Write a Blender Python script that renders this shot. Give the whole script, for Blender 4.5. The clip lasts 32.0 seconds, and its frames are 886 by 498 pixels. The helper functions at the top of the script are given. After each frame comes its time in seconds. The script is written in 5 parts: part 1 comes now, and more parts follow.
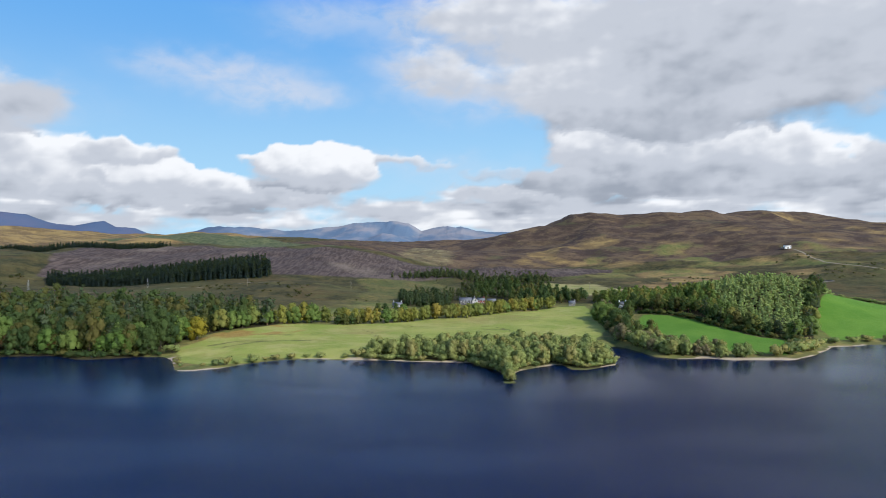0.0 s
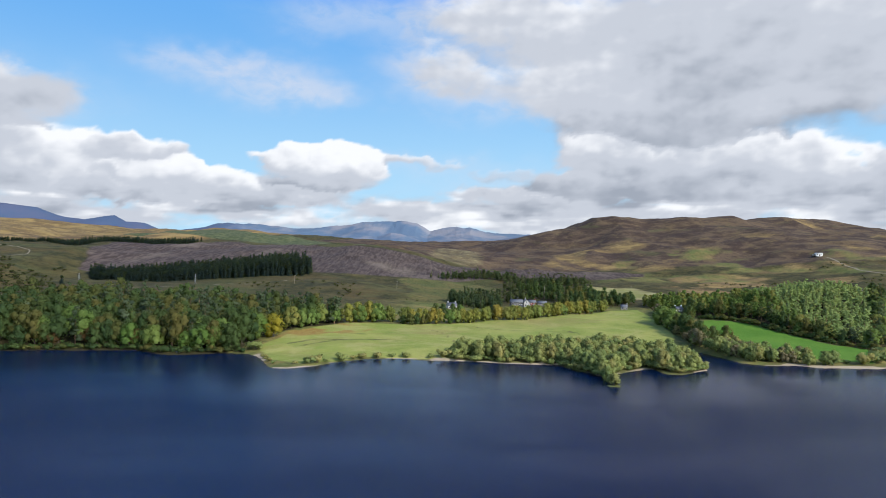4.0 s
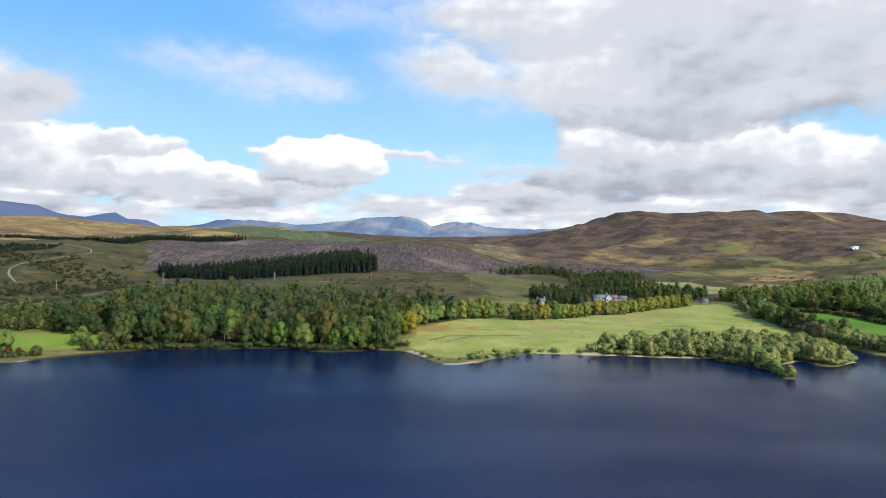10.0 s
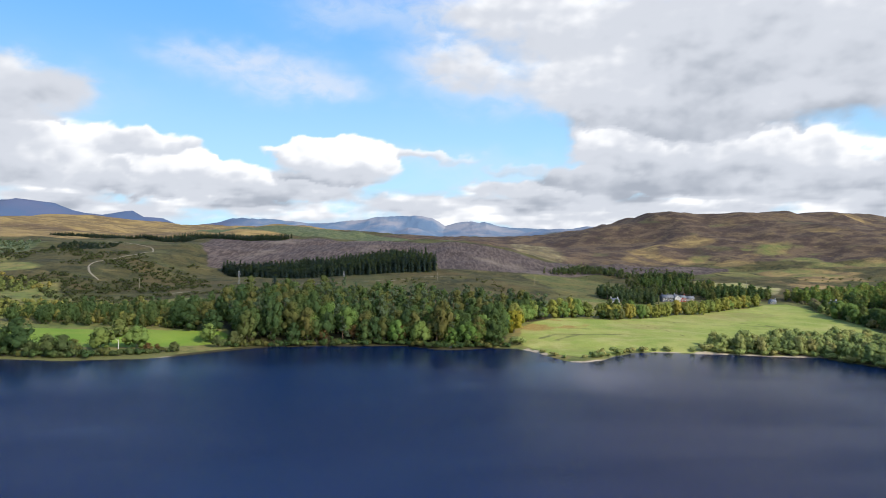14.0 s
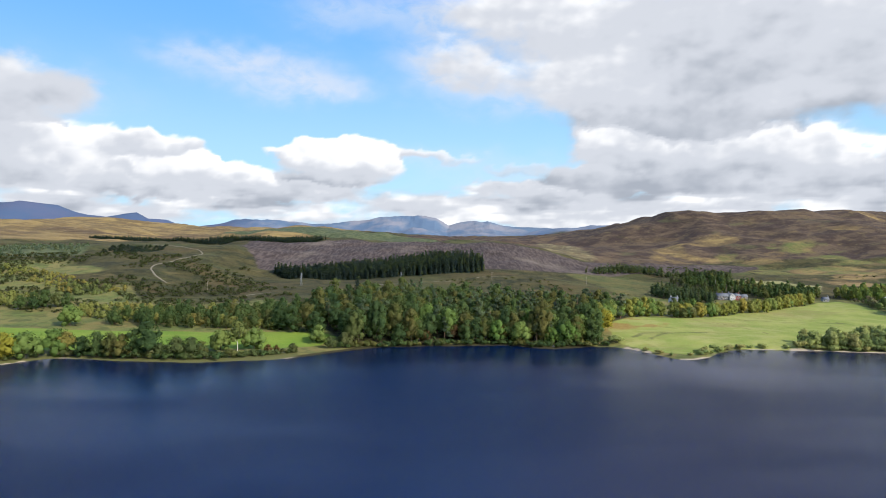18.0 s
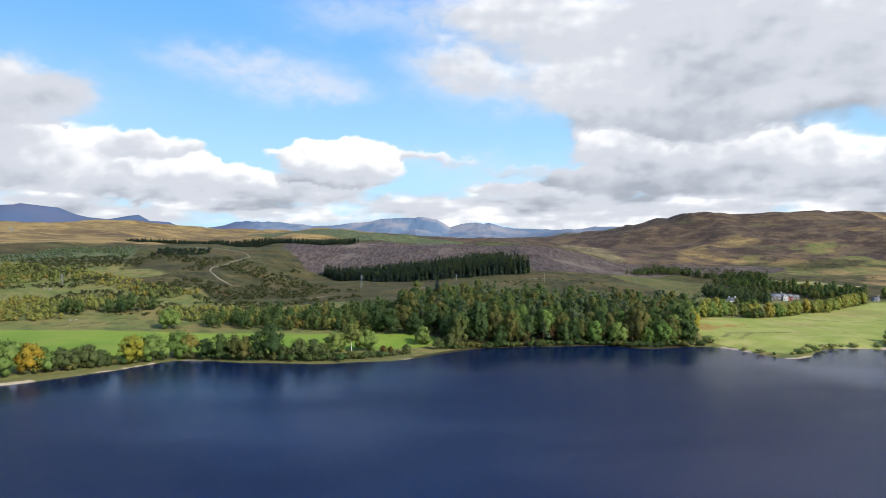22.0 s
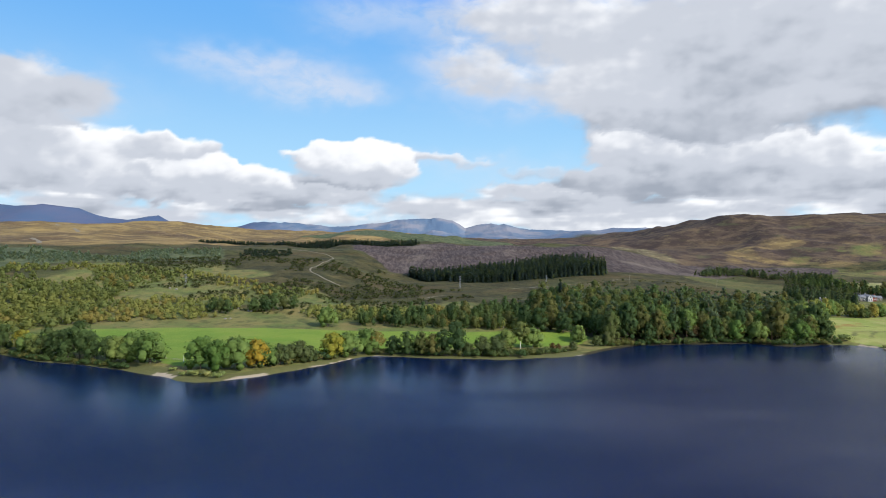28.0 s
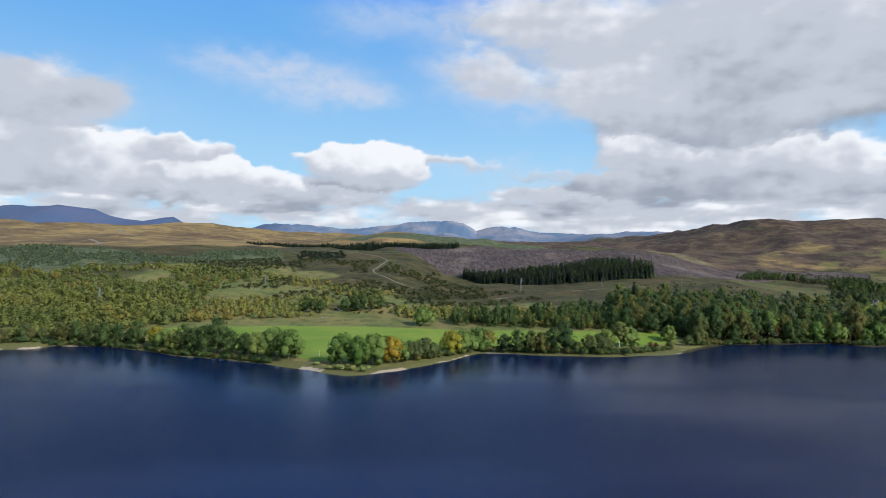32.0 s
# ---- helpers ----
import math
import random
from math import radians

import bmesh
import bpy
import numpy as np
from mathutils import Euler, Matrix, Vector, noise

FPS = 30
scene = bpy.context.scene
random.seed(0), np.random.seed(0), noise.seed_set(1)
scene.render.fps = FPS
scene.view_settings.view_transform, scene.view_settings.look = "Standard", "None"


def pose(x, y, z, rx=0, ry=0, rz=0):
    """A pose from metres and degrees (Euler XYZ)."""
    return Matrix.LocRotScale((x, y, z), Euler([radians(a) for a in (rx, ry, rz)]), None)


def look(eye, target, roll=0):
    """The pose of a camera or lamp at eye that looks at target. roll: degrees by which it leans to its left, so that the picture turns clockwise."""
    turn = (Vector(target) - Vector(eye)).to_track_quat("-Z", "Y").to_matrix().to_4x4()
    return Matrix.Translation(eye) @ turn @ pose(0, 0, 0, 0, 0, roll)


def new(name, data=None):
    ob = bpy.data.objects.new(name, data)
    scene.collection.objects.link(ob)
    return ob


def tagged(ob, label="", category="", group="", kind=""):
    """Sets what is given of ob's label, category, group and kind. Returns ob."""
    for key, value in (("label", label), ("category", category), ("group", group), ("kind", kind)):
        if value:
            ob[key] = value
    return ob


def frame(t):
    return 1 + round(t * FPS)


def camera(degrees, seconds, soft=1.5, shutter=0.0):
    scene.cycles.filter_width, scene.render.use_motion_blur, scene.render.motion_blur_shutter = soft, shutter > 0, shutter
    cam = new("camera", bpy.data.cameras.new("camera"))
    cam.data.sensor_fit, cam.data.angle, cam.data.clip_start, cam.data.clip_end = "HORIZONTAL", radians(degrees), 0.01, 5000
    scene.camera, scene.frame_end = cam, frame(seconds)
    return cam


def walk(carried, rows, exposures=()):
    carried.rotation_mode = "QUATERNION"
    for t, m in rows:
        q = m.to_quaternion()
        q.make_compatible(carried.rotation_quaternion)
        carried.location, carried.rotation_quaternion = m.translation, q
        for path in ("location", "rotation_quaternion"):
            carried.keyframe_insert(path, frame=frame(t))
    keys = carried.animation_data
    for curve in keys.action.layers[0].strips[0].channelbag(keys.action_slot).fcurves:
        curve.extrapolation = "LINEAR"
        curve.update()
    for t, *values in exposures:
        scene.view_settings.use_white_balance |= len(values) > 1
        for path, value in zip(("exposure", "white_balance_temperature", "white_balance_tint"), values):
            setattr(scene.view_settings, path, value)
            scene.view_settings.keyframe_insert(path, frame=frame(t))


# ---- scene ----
import functools

cam = camera(70.0, 32.0, 0.95)
METRES, EYE, TILT, LEAN, TURN = 500.0, 60.0, 0.0, 0.0, 0.0
ROWS = [
    (0.0, 0.0, 0.0, 0.0, 0.0, 0.0, -0.0),
    (0.5, -0.0081, 0.0013, -0.0002, 0.02, 0.03, -0.09),
    (1.0, -0.0179, 0.002, -0.0003, 0.01, 0.06, -0.23),
    (1.5, -0.0282, 0.0027, -0.0007, -0.03, 0.08, -0.42),
    (2.0, -0.0407, 0.0031, -0.0012, -0.01, 0.08, -0.62),
    (2.5, -0.0538, 0.0026, -0.0007, 0.05, 0.03, -0.87),
    (3.0, -0.0669, 0.003, -0.0006, -0.13, 0.03, -0.99),
    (3.5, -0.0806, 0.0027, -0.0006, -0.1, 0.05, -1.09),
    (5.5, -0.1379, -0.0017, 0.0004, -0.18, 0.01, -1.06),
    (6.0, -0.1527, -0.0029, 0.0005, -0.3, -0.06, -1.04),
    (6.5, -0.1673, -0.0037, 0.0005, -0.41, -0.12, -1.02),
    (7.0, -0.1828, -0.0046, 0.0005, -0.56, -0.17, -0.94),
    (7.5, -0.1976, -0.0057, 0.0002, -0.66, -0.21, -0.87),
    (8.0, -0.2127, -0.0074, 0.0003, -0.86, -0.24, -0.82),
    (8.5, -0.2276, -0.0085, 0.0006, -1.06, -0.3, -0.78),
    (9.0, -0.2425, -0.01, 0.0007, -1.27, -0.36, -0.71),
    (9.5, -0.258, -0.0111, 0.0004, -1.48, -0.4, -0.68),
    (10.0, -0.2736, -0.0122, 0.0003, -1.63, -0.4, -0.69),
    (10.5, -0.2899, -0.0134, 0.0007, -1.78, -0.43, -0.77),
    (11.0, -0.3061, -0.0145, 0.0005, -1.81, -0.41, -0.78),
    (11.5, -0.3229, -0.0172, -0.0003, -1.85, -0.42, -0.86),
    (12.0, -0.3392, -0.0195, -0.0, -1.82, -0.43, -0.89),
    (12.5, -0.3549, -0.0222, 0.0, -1.77, -0.46, -0.97),
    (13.0, -0.3713, -0.0251, -0.0003, -1.72, -0.44, -0.98),
    (13.5, -0.3867, -0.0283, 0.0, -1.64, -0.46, -0.97),
    (14.0, -0.4026, -0.0301, 0.0004, -1.6, -0.48, -0.92),
    (14.5, -0.4186, -0.0326, 0.0005, -1.56, -0.47, -0.87),
    (15.0, -0.4339, -0.0354, 0.0, -1.56, -0.47, -0.8),
    (15.5, -0.4494, -0.0382, 0.0004, -1.6, -0.49, -0.71),
    (17.5, -0.5142, -0.0471, 0.0021, -2.27, -0.52, -0.55),
    (18.0, -0.53, -0.0492, 0.0024, -2.45, -0.53, -0.53),
    (18.5, -0.5464, -0.0507, 0.0027, -2.62, -0.51, -0.48),
    (19.0, -0.5629, -0.0523, 0.0027, -2.79, -0.49, -0.46),
    (19.5, -0.5796, -0.0535, 0.0025, -2.97, -0.46, -0.42),
    (20.0, -0.5957, -0.0543, 0.0025, -3.1, -0.43, -0.41),
    (20.5, -0.6126, -0.0564, 0.0026, -3.24, -0.41, -0.39),
    (21.0, -0.6287, -0.0577, 0.0027, -3.34, -0.4, -0.39),
    (21.5, -0.6455, -0.0601, 0.0031, -3.44, -0.39, -0.39),
    (22.0, -0.6625, -0.0621, 0.0032, -3.53, -0.39, -0.36),
    (22.5, -0.6785, -0.0644, 0.0038, -3.64, -0.4, -0.34),
    (23.0, -0.6955, -0.067, 0.0035, -3.76, -0.4, -0.31),
    (23.5, -0.7114, -0.0694, 0.0038, -3.85, -0.42, -0.29),
    (24.0, -0.7275, -0.0717, 0.0039, -3.92, -0.43, -0.28),
    (24.5, -0.7449, -0.0738, 0.0036, -3.99, -0.46, -0.27),
    (25.0, -0.761, -0.0764, 0.0038, -4.08, -0.49, -0.26),
    (25.5, -0.7777, -0.0786, 0.0039, -4.12, -0.49, -0.31),
    (27.5, -0.8415, -0.0945, 0.0045, -3.96, -0.37, -0.53),
    (28.0, -0.8572, -0.0993, 0.0045, -3.9, -0.33, -0.45),
    (28.5, -0.8738, -0.1039, 0.0047, -3.86, -0.31, -0.45),
    (29.0, -0.89, -0.1084, 0.0047, -3.87, -0.27, -0.48),
    (29.5, -0.9063, -0.1133, 0.0045, -3.9, -0.24, -0.56),
    (30.0, -0.9223, -0.1186, 0.0048, -3.96, -0.19, -0.64),
    (30.5, -0.9385, -0.1238, 0.0048, -4.0, -0.15, -0.69),
    (31.0, -0.9549, -0.1288, 0.0047, -4.01, -0.12, -0.72),
    (31.5, -0.9703, -0.1334, 0.0045, -4.06, -0.11, -0.74),
    (32.0, -0.9859, -0.1385, 0.0043, -4.07, -0.11, -0.75),
]
walk(cam, [(t, pose(0, 0, EYE, TILT, LEAN, TURN) @ pose(METRES * x, METRES * y, METRES * z, 90 + pitch, roll, yaw - 2.6 * x)) for t, x, y, z, yaw, pitch, roll in ROWS],
     exposures=[(0.0, 0.95, 6300, 10), (6.0, 1.07, 6380, 10), (10.0, 1.20, 6500, 10), (24.0, 1.20, 6530, 10), (28.0, 1.05, 6380, 10), (32.0, 0.92, 6260, 10)])

# ---- light ----
SUN_WAY = Vector((0.64, -0.52, 0.57)).normalized()
world = bpy.data.worlds.new("sky")
scene.world = world
world.use_nodes = True
wn = world.node_tree.nodes
sky = wn.new("ShaderNodeTexSky")
sky.sky_type, sky.sun_disc = "NISHITA", False
sky.sun_elevation, sky.sun_rotation = math.asin(SUN_WAY.z), math.atan2(SUN_WAY.x, SUN_WAY.y)
sky.dust_density, sky.ozone_density = 0.6, 1.2
wn["Background"].inputs["Strength"].default_value = 0.15
world.node_tree.links.new(sky.outputs[0], wn["Background"].inputs["Color"])
sun = new("sun", bpy.data.lights.new("sun", "SUN"))
sun.data.energy, sun.data.angle, sun.data.color = 2.75, radians(0.6), (1.0, 0.94, 0.84)
sun.matrix_world = look((0, 0, 900), Vector((0, 0, 900)) - SUN_WAY)


# ---- materials ----
class Nodes:
    """A node material, written as a chain of short calls."""

    def __init__(self, name, rough=0.9, spec=0.2):
        self.mat = bpy.data.materials.new(name)
        self.mat.use_nodes = True
        self.tree = self.mat.node_tree
        self.bsdf = self.tree.nodes["Principled BSDF"]
        self.bsdf.inputs["Roughness"].default_value = rough
        self.bsdf.inputs["Specular IOR Level"].default_value = spec

    def put(self, socket, value):
        if isinstance(value, bpy.types.NodeSocket):
            self.tree.links.new(value, socket)
        else:
            socket.default_value = value

    def node(self, kind, **inputs):
        n = self.tree.nodes.new(kind)
        for key, value in inputs.items():
            self.put(n.inputs[key], value)
        return n

    def place(self):
        return self.tree.nodes.new("ShaderNodeNewGeometry").outputs["Position"]

    def island(self):
        return self.tree.nodes.new("ShaderNodeNewGeometry").outputs["Random Per Island"]

    def any_object(self):
        return self.tree.nodes.new("ShaderNodeObjectInfo").outputs["Random"]

    def attribute(self, name):
        n = self.tree.nodes.new("ShaderNodeAttribute")
        n.attribute_name = name
        return n.outputs["Fac"]

    def stretched(self, vector, sx, sy, sz):
        n = self.tree.nodes.new("ShaderNodeMapping")
        self.put(n.inputs["Vector"], vector)
        n.inputs["Scale"].default_value = (sx, sy, sz)
        return n.outputs[0]

    def shifted(self, vector, dx, dy, dz):
        n = self.tree.nodes.new("ShaderNodeMapping")
        self.put(n.inputs["Vector"], vector)
        n.inputs["Location"].default_value = (dx, dy, dz)
        return n.outputs[0]

    def noise(self, vector, scale, detail=4.0, rough=0.55, distortion=0.0):
        n = self.tree.nodes.new("ShaderNodeTexNoise")
        self.put(n.inputs["Vector"], vector)
        for key, value in (("Scale", scale), ("Detail", detail), ("Roughness", rough), ("Distortion", distortion)):
            n.inputs[key].default_value = value
        return n.outputs["Fac"]

    def math(self, how, a, b=0.5, c=None):
        n = self.tree.nodes.new("ShaderNodeMath")
        n.operation = how
        self.put(n.inputs[0], a)
        self.put(n.inputs[1], b)
        if c is not None:
            self.put(n.inputs[2], c)
        return n.outputs[0]

    def span(self, value, a, b, lo=0.0, hi=1.0):
        n = self.tree.nodes.new("ShaderNodeMapRange")
        n.interpolation_type = "SMOOTHSTEP"
        self.put(n.inputs["Value"], value)
        for key, v in (("From Min", a), ("From Max", b), ("To Min", lo), ("To Max", hi)):
            n.inputs[key].default_value = v
        return n.outputs[0]

    def mix(self, fac, a, b):
        n = self.tree.nodes.new("ShaderNodeMix")
        n.data_type = "RGBA"
        for socket, value in ((n.inputs[0], fac), (n.inputs[6], a), (n.inputs[7], b)):
            self.put(socket, (*value, 1.0) if isinstance(value, tuple) and len(value) == 3 else value)
        return n.outputs[2]

    def bump(self, value, strength, distance):
        n = self.node("ShaderNodeBump", Strength=strength, Distance=distance, Height=value)
        self.tree.links.new(n.outputs[0], self.bsdf.inputs["Normal"])

    def colour(self, value):
        self.put(self.bsdf.inputs["Base Color"], (*value, 1.0) if isinstance(value, tuple) else value)
        return self.mat


def plain(name, colour, rough=0.85, grain=0.25, scale=1.5):
    m = Nodes(name, rough)
    n = m.noise(m.place(), scale, 5)
    dark = tuple(c * (1 - grain) for c in colour)
    light = tuple(min(1.0, c * (1 + grain)) for c in colour)
    m.bump(n, 0.3, 0.03)
    return m.colour(m.mix(n, dark, light))


def leafage(name, colours, spread=0.5):
    """Foliage in four colours: one per tree, broken up leaf by leaf."""
    m = Nodes(name, 0.75, 0.15)
    tree = m.math("FRACT", m.math("ADD", m.attribute("tint"), m.any_object()), 1.0)
    leaf = m.island()
    a = m.mix(m.span(tree, 0.15, 0.55), colours[0], colours[1])
    a = m.mix(m.span(tree, 0.62, 0.95), a, colours[2])
    a = m.mix(m.math("MULTIPLY", m.span(leaf, 0.35, 1.0), spread), a, colours[3])
    a = m.mix(m.math("MULTIPLY", m.span(m.noise(m.place(), 0.35, 3), 0.35, 0.7), 0.15), a, tuple(0.75 * c for c in colours[0]))
    spray = m.noise(m.place(), 1.6, 4, 0.7)
    a = m.mix(m.span(spray, 0.50, 0.68, 0.0, 0.22), a, tuple(0.65 * c for c in colours[1]))
    a = m.mix(m.span(spray, 0.34, 0.48, 0.25, 0.0), a, tuple(1.20 * c for c in colours[3]))
    m.colour(a)
    thin = m.node("ShaderNodeBsdfTranslucent", Color=m.mix(0.5, a, (0.20, 0.24, 0.03)))
    both = m.node("ShaderNodeMixShader", Fac=0.52)
    m.tree.links.new(m.bsdf.outputs[0], both.inputs[1])
    m.tree.links.new(thin.outputs[0], both.inputs[2])
    m.tree.links.new(both.outputs[0], m.tree.nodes["Material Output"].inputs["Surface"])
    return m.mat


LEAF_OAK = leafage("oak leaves", [(0.102, 0.172, 0.040), (0.151, 0.221, 0.055), (0.248, 0.224, 0.059), (0.232, 0.293, 0.085)], 0.28)
LEAF_MIXED = leafage("mixed woodland leaves", [(0.040, 0.077, 0.028), (0.068, 0.108, 0.033), (0.134, 0.119, 0.035), (0.097, 0.130, 0.046)], 0.25)
LEAF_SCOTS = leafage("grey green pine needles", [(0.061, 0.089, 0.048), (0.083, 0.113, 0.061), (0.075, 0.095, 0.041), (0.117, 0.147, 0.085)], 0.3)
LEAF_BRIGHT = leafage("fresh green leaves", [(0.082, 0.153, 0.031), (0.101, 0.175, 0.035), (0.139, 0.187, 0.041), (0.149, 0.231, 0.061)])
LEAF_YELLOW = leafage("yellow autumn leaves", [(0.306, 0.256, 0.027), (0.35, 0.281, 0.03), (0.269, 0.25, 0.033), (0.244, 0.263, 0.05)], 0.55)
LEAF_ORANGE = leafage("orange autumn leaves", [(0.38, 0.225, 0.026), (0.40, 0.270, 0.030), (0.270, 0.235, 0.036), (0.260, 0.270, 0.050)], 0.6)
LEAF_RUST = leafage("rust autumn leaves", [(0.095, 0.052, 0.023), (0.115, 0.060, 0.024), (0.100, 0.071, 0.028), (0.130, 0.088, 0.038)])
LEAF_SALLOW = leafage("thinning grey brown willow leaves", [(0.156, 0.131, 0.078), (0.208, 0.172, 0.097), (0.192, 0.183, 0.081), (0.261, 0.226, 0.137)], 0.3)
LEAF_BIRCH = leafage("birch and willow leaves", [(0.134, 0.162, 0.048), (0.205, 0.212, 0.053), (0.244, 0.185, 0.048), (0.248, 0.249, 0.073)], 0.3)
LEAF_ALDER = leafage("alder leaves", [(0.175, 0.236, 0.080), (0.278, 0.316, 0.101), (0.313, 0.278, 0.098), (0.373, 0.400, 0.165)], 0.28)
LEAF_SCRUB = leafage("olive heath scrub", [(0.034, 0.042, 0.018), (0.050, 0.054, 0.022), (0.074, 0.062, 0.026), (0.062, 0.066, 0.028)], 0.3)
LEAF_DEEP = leafage("deep green leaves", [(0.030, 0.054, 0.029), (0.046, 0.075, 0.035), (0.084, 0.093, 0.038), (0.087, 0.117, 0.054)], 0.4)
LEAF_SPRUCE = leafage("spruce needles", [(0.011, 0.023, 0.026), (0.014, 0.027, 0.028), (0.017, 0.030, 0.030), (0.021, 0.037, 0.039)], 0.3)
LEAF_PINE = leafage("pine needles", [(0.214, 0.303, 0.106), (0.274, 0.367, 0.121), (0.345, 0.382, 0.130), (0.367, 0.435, 0.170)], 0.35)
LEAF_BLUE = leafage("young spruce needles", [(0.105, 0.15, 0.098), (0.124, 0.169, 0.109), (0.154, 0.176, 0.09), (0.165, 0.21, 0.143)])
BARK = plain("grey brown bark", (0.10, 0.08, 0.06), 0.95, 0.4, 4)
BARK_PALE = plain("pale birch bark", (0.52, 0.49, 0.43), 0.85, 0.3, 3)
BARK_PINE = plain("reddish pine bark", (0.20, 0.12, 0.075), 0.95, 0.35, 3)
# white walls among trees: their shade is put into a greyer colour
HARLING = plain("white harling greyed down", (0.36, 0.35, 0.33), 0.9, 0.10, 1.2)
GREY_HARLING = plain("dull grey harling", (0.235, 0.230, 0.218), 0.9, 0.12, 1.2)
# the shade on the lodge front, put into a darker wall colour
SHADED_WALL = plain("wall darkened for shade", (0.095, 0.092, 0.090), 0.9, 0.3, 1.0)
STONE = plain("grey stone wall", (0.198, 0.185, 0.165), 0.9, 0.25, 1.0)
REDWALL = plain("red painted wall", (0.198, 0.050, 0.040), 0.8, 0.2, 0.8)
SLATE = plain("blue grey roof slate", (0.11, 0.115, 0.125), 0.7, 0.3, 1.2)
GLASS = plain("dark window glass", (0.03, 0.035, 0.04), 0.12, 0.1, 0.5)
WHITE_PAINT = plain("white paint", (0.70, 0.69, 0.66), 0.6, 0.05, 2)
STEEL = plain("galvanised steel", (0.20, 0.205, 0.20), 0.5, 0.12, 2)
WOOD = plain("weathered timber", (0.22, 0.19, 0.15), 0.9, 0.3, 3)
ROCK = plain("pale lichened rock", (0.198, 0.188, 0.165), 0.95, 0.3, 2)
CONCRETE = plain("pale concrete", (0.317, 0.304, 0.284), 0.9, 0.15, 0.6)


def ground_material():
    m = Nodes("hill grass, bracken and heather", 0.95, 0.1)
    p = m.place()
    east = m.tree.nodes.new("ShaderNodeSeparateXYZ")
    m.put(east.inputs[0], p)
    big, mid, fine = m.noise(p, 0.006, 5), m.noise(p, 0.035, 5, 0.6, 0.4), m.noise(p, 0.35, 6, 0.65)
    tuft = m.noise(p, 0.11, 5, 0.62, 0.3)
    rough = m.mix(m.span(tuft, 0.40, 0.60), (0.021, 0.022, 0.009), (0.048, 0.042, 0.016))
    rough = m.mix(m.span(mid, 0.44, 0.62), rough, (0.060, 0.050, 0.019))
    rough = m.mix(m.math("MULTIPLY", m.span(big, 0.50, 0.66), 0.8), rough, (0.050, 0.056, 0.018))
    rough = m.mix(m.math("MULTIPLY", m.span(m.noise(p, 0.05, 5, 0.6, 0.5), 0.58, 0.68), 0.6), rough, (0.105, 0.082, 0.032))
    rough = m.mix(m.math("MULTIPLY", m.span(m.noise(m.stretched(p, 0.6, 1.0, 1.0), 0.021, 5, 0.6, 0.6), 0.54, 0.64), 0.55), rough, (0.076, 0.052, 0.021))
    rough = m.mix(m.math("MULTIPLY", m.span(m.noise(p, 0.16, 5, 0.7), 0.55, 0.68), 0.6), rough, (0.020, 0.026, 0.010))
    rough = m.mix(m.math("MULTIPLY", m.span(m.noise(m.stretched(p, 0.7, 1.0, 1.0), 0.028, 6, 0.64, 0.6), 0.53, 0.64), 0.6), rough, (0.074, 0.070, 0.025))
    rough = m.mix(m.math("MULTIPLY", m.span(m.noise(p, 0.065, 5, 0.66, 0.4), 0.54, 0.64), 0.65), rough, (0.020, 0.025, 0.010))
    rough = m.mix(m.math("MULTIPLY", m.span(fine, 0.50, 0.75), 0.35), rough, (0.086, 0.080, 0.034))
    gold = m.mix(m.span(m.noise(m.stretched(p, 0.5, 1.0, 3.0), 0.03, 6, 0.62, 0.5), 0.38, 0.60), (0.215, 0.150, 0.058), (0.112, 0.076, 0.034))
    gold = m.mix(m.math("MULTIPLY", m.span(m.noise(m.stretched(p, 0.5, 1.0, 2.0), 0.009, 5, 0.6), 0.52, 0.62), 0.85), gold, (0.070, 0.046, 0.026))
    gold = m.mix(m.math("MULTIPLY", m.span(fine, 0.5, 0.75), 0.5), gold, (0.235, 0.172, 0.076))
    gold = m.mix(m.math("MULTIPLY", m.span(m.noise(m.stretched(p, 0.5, 1.0, 2.0), 0.045, 5, 0.66, 0.5), 0.53, 0.66), 0.6), gold, (0.082, 0.064, 0.030))
    gold = m.mix(m.math("MULTIPLY", m.span(m.noise(m.stretched(p, 0.6, 1.0, 1.0), 0.10, 5, 0.68), 0.57, 0.68), 0.5), gold, (0.275, 0.205, 0.105))
    across = m.stretched(p, 0.8, 1.0, 2.2)
    band = m.noise(across, 0.030, 6, 0.62, 0.5)
    heather = m.mix(m.span(band, 0.42, 0.60), (0.040, 0.027, 0.021), (0.086, 0.060, 0.037))
    heather = m.mix(m.math("MULTIPLY", m.span(m.noise(m.stretched(p, 0.7, 1.0, 3.0), 0.012, 6, 0.62, 0.5), 0.54, 0.70), 0.5), heather, (0.125, 0.086, 0.040))
    heather = m.mix(m.math("MULTIPLY", m.span(m.noise(m.stretched(p, 0.7, 1.0, 3.0), 0.011, 5, 0.6, 0.3), 0.60, 0.70), 0.5), heather, (0.070, 0.072, 0.028))
    heather = m.mix(m.math("MULTIPLY", m.span(m.noise(across, 0.20, 5, 0.7), 0.52, 0.66), 0.55), heather, (0.022, 0.016, 0.013))
    heather = m.mix(m.math("MULTIPLY", m.span(m.noise(across, 0.08, 5, 0.66), 0.54, 0.72), 0.6), heather, (0.125, 0.096, 0.040))
    green = m.mix(m.span(mid, 0.35, 0.65), (0.090, 0.108, 0.030), (0.148, 0.128, 0.043))
    green = m.mix(m.math("MULTIPLY", m.span(tuft, 0.48, 0.60), 0.6), green, (0.048, 0.056, 0.018))
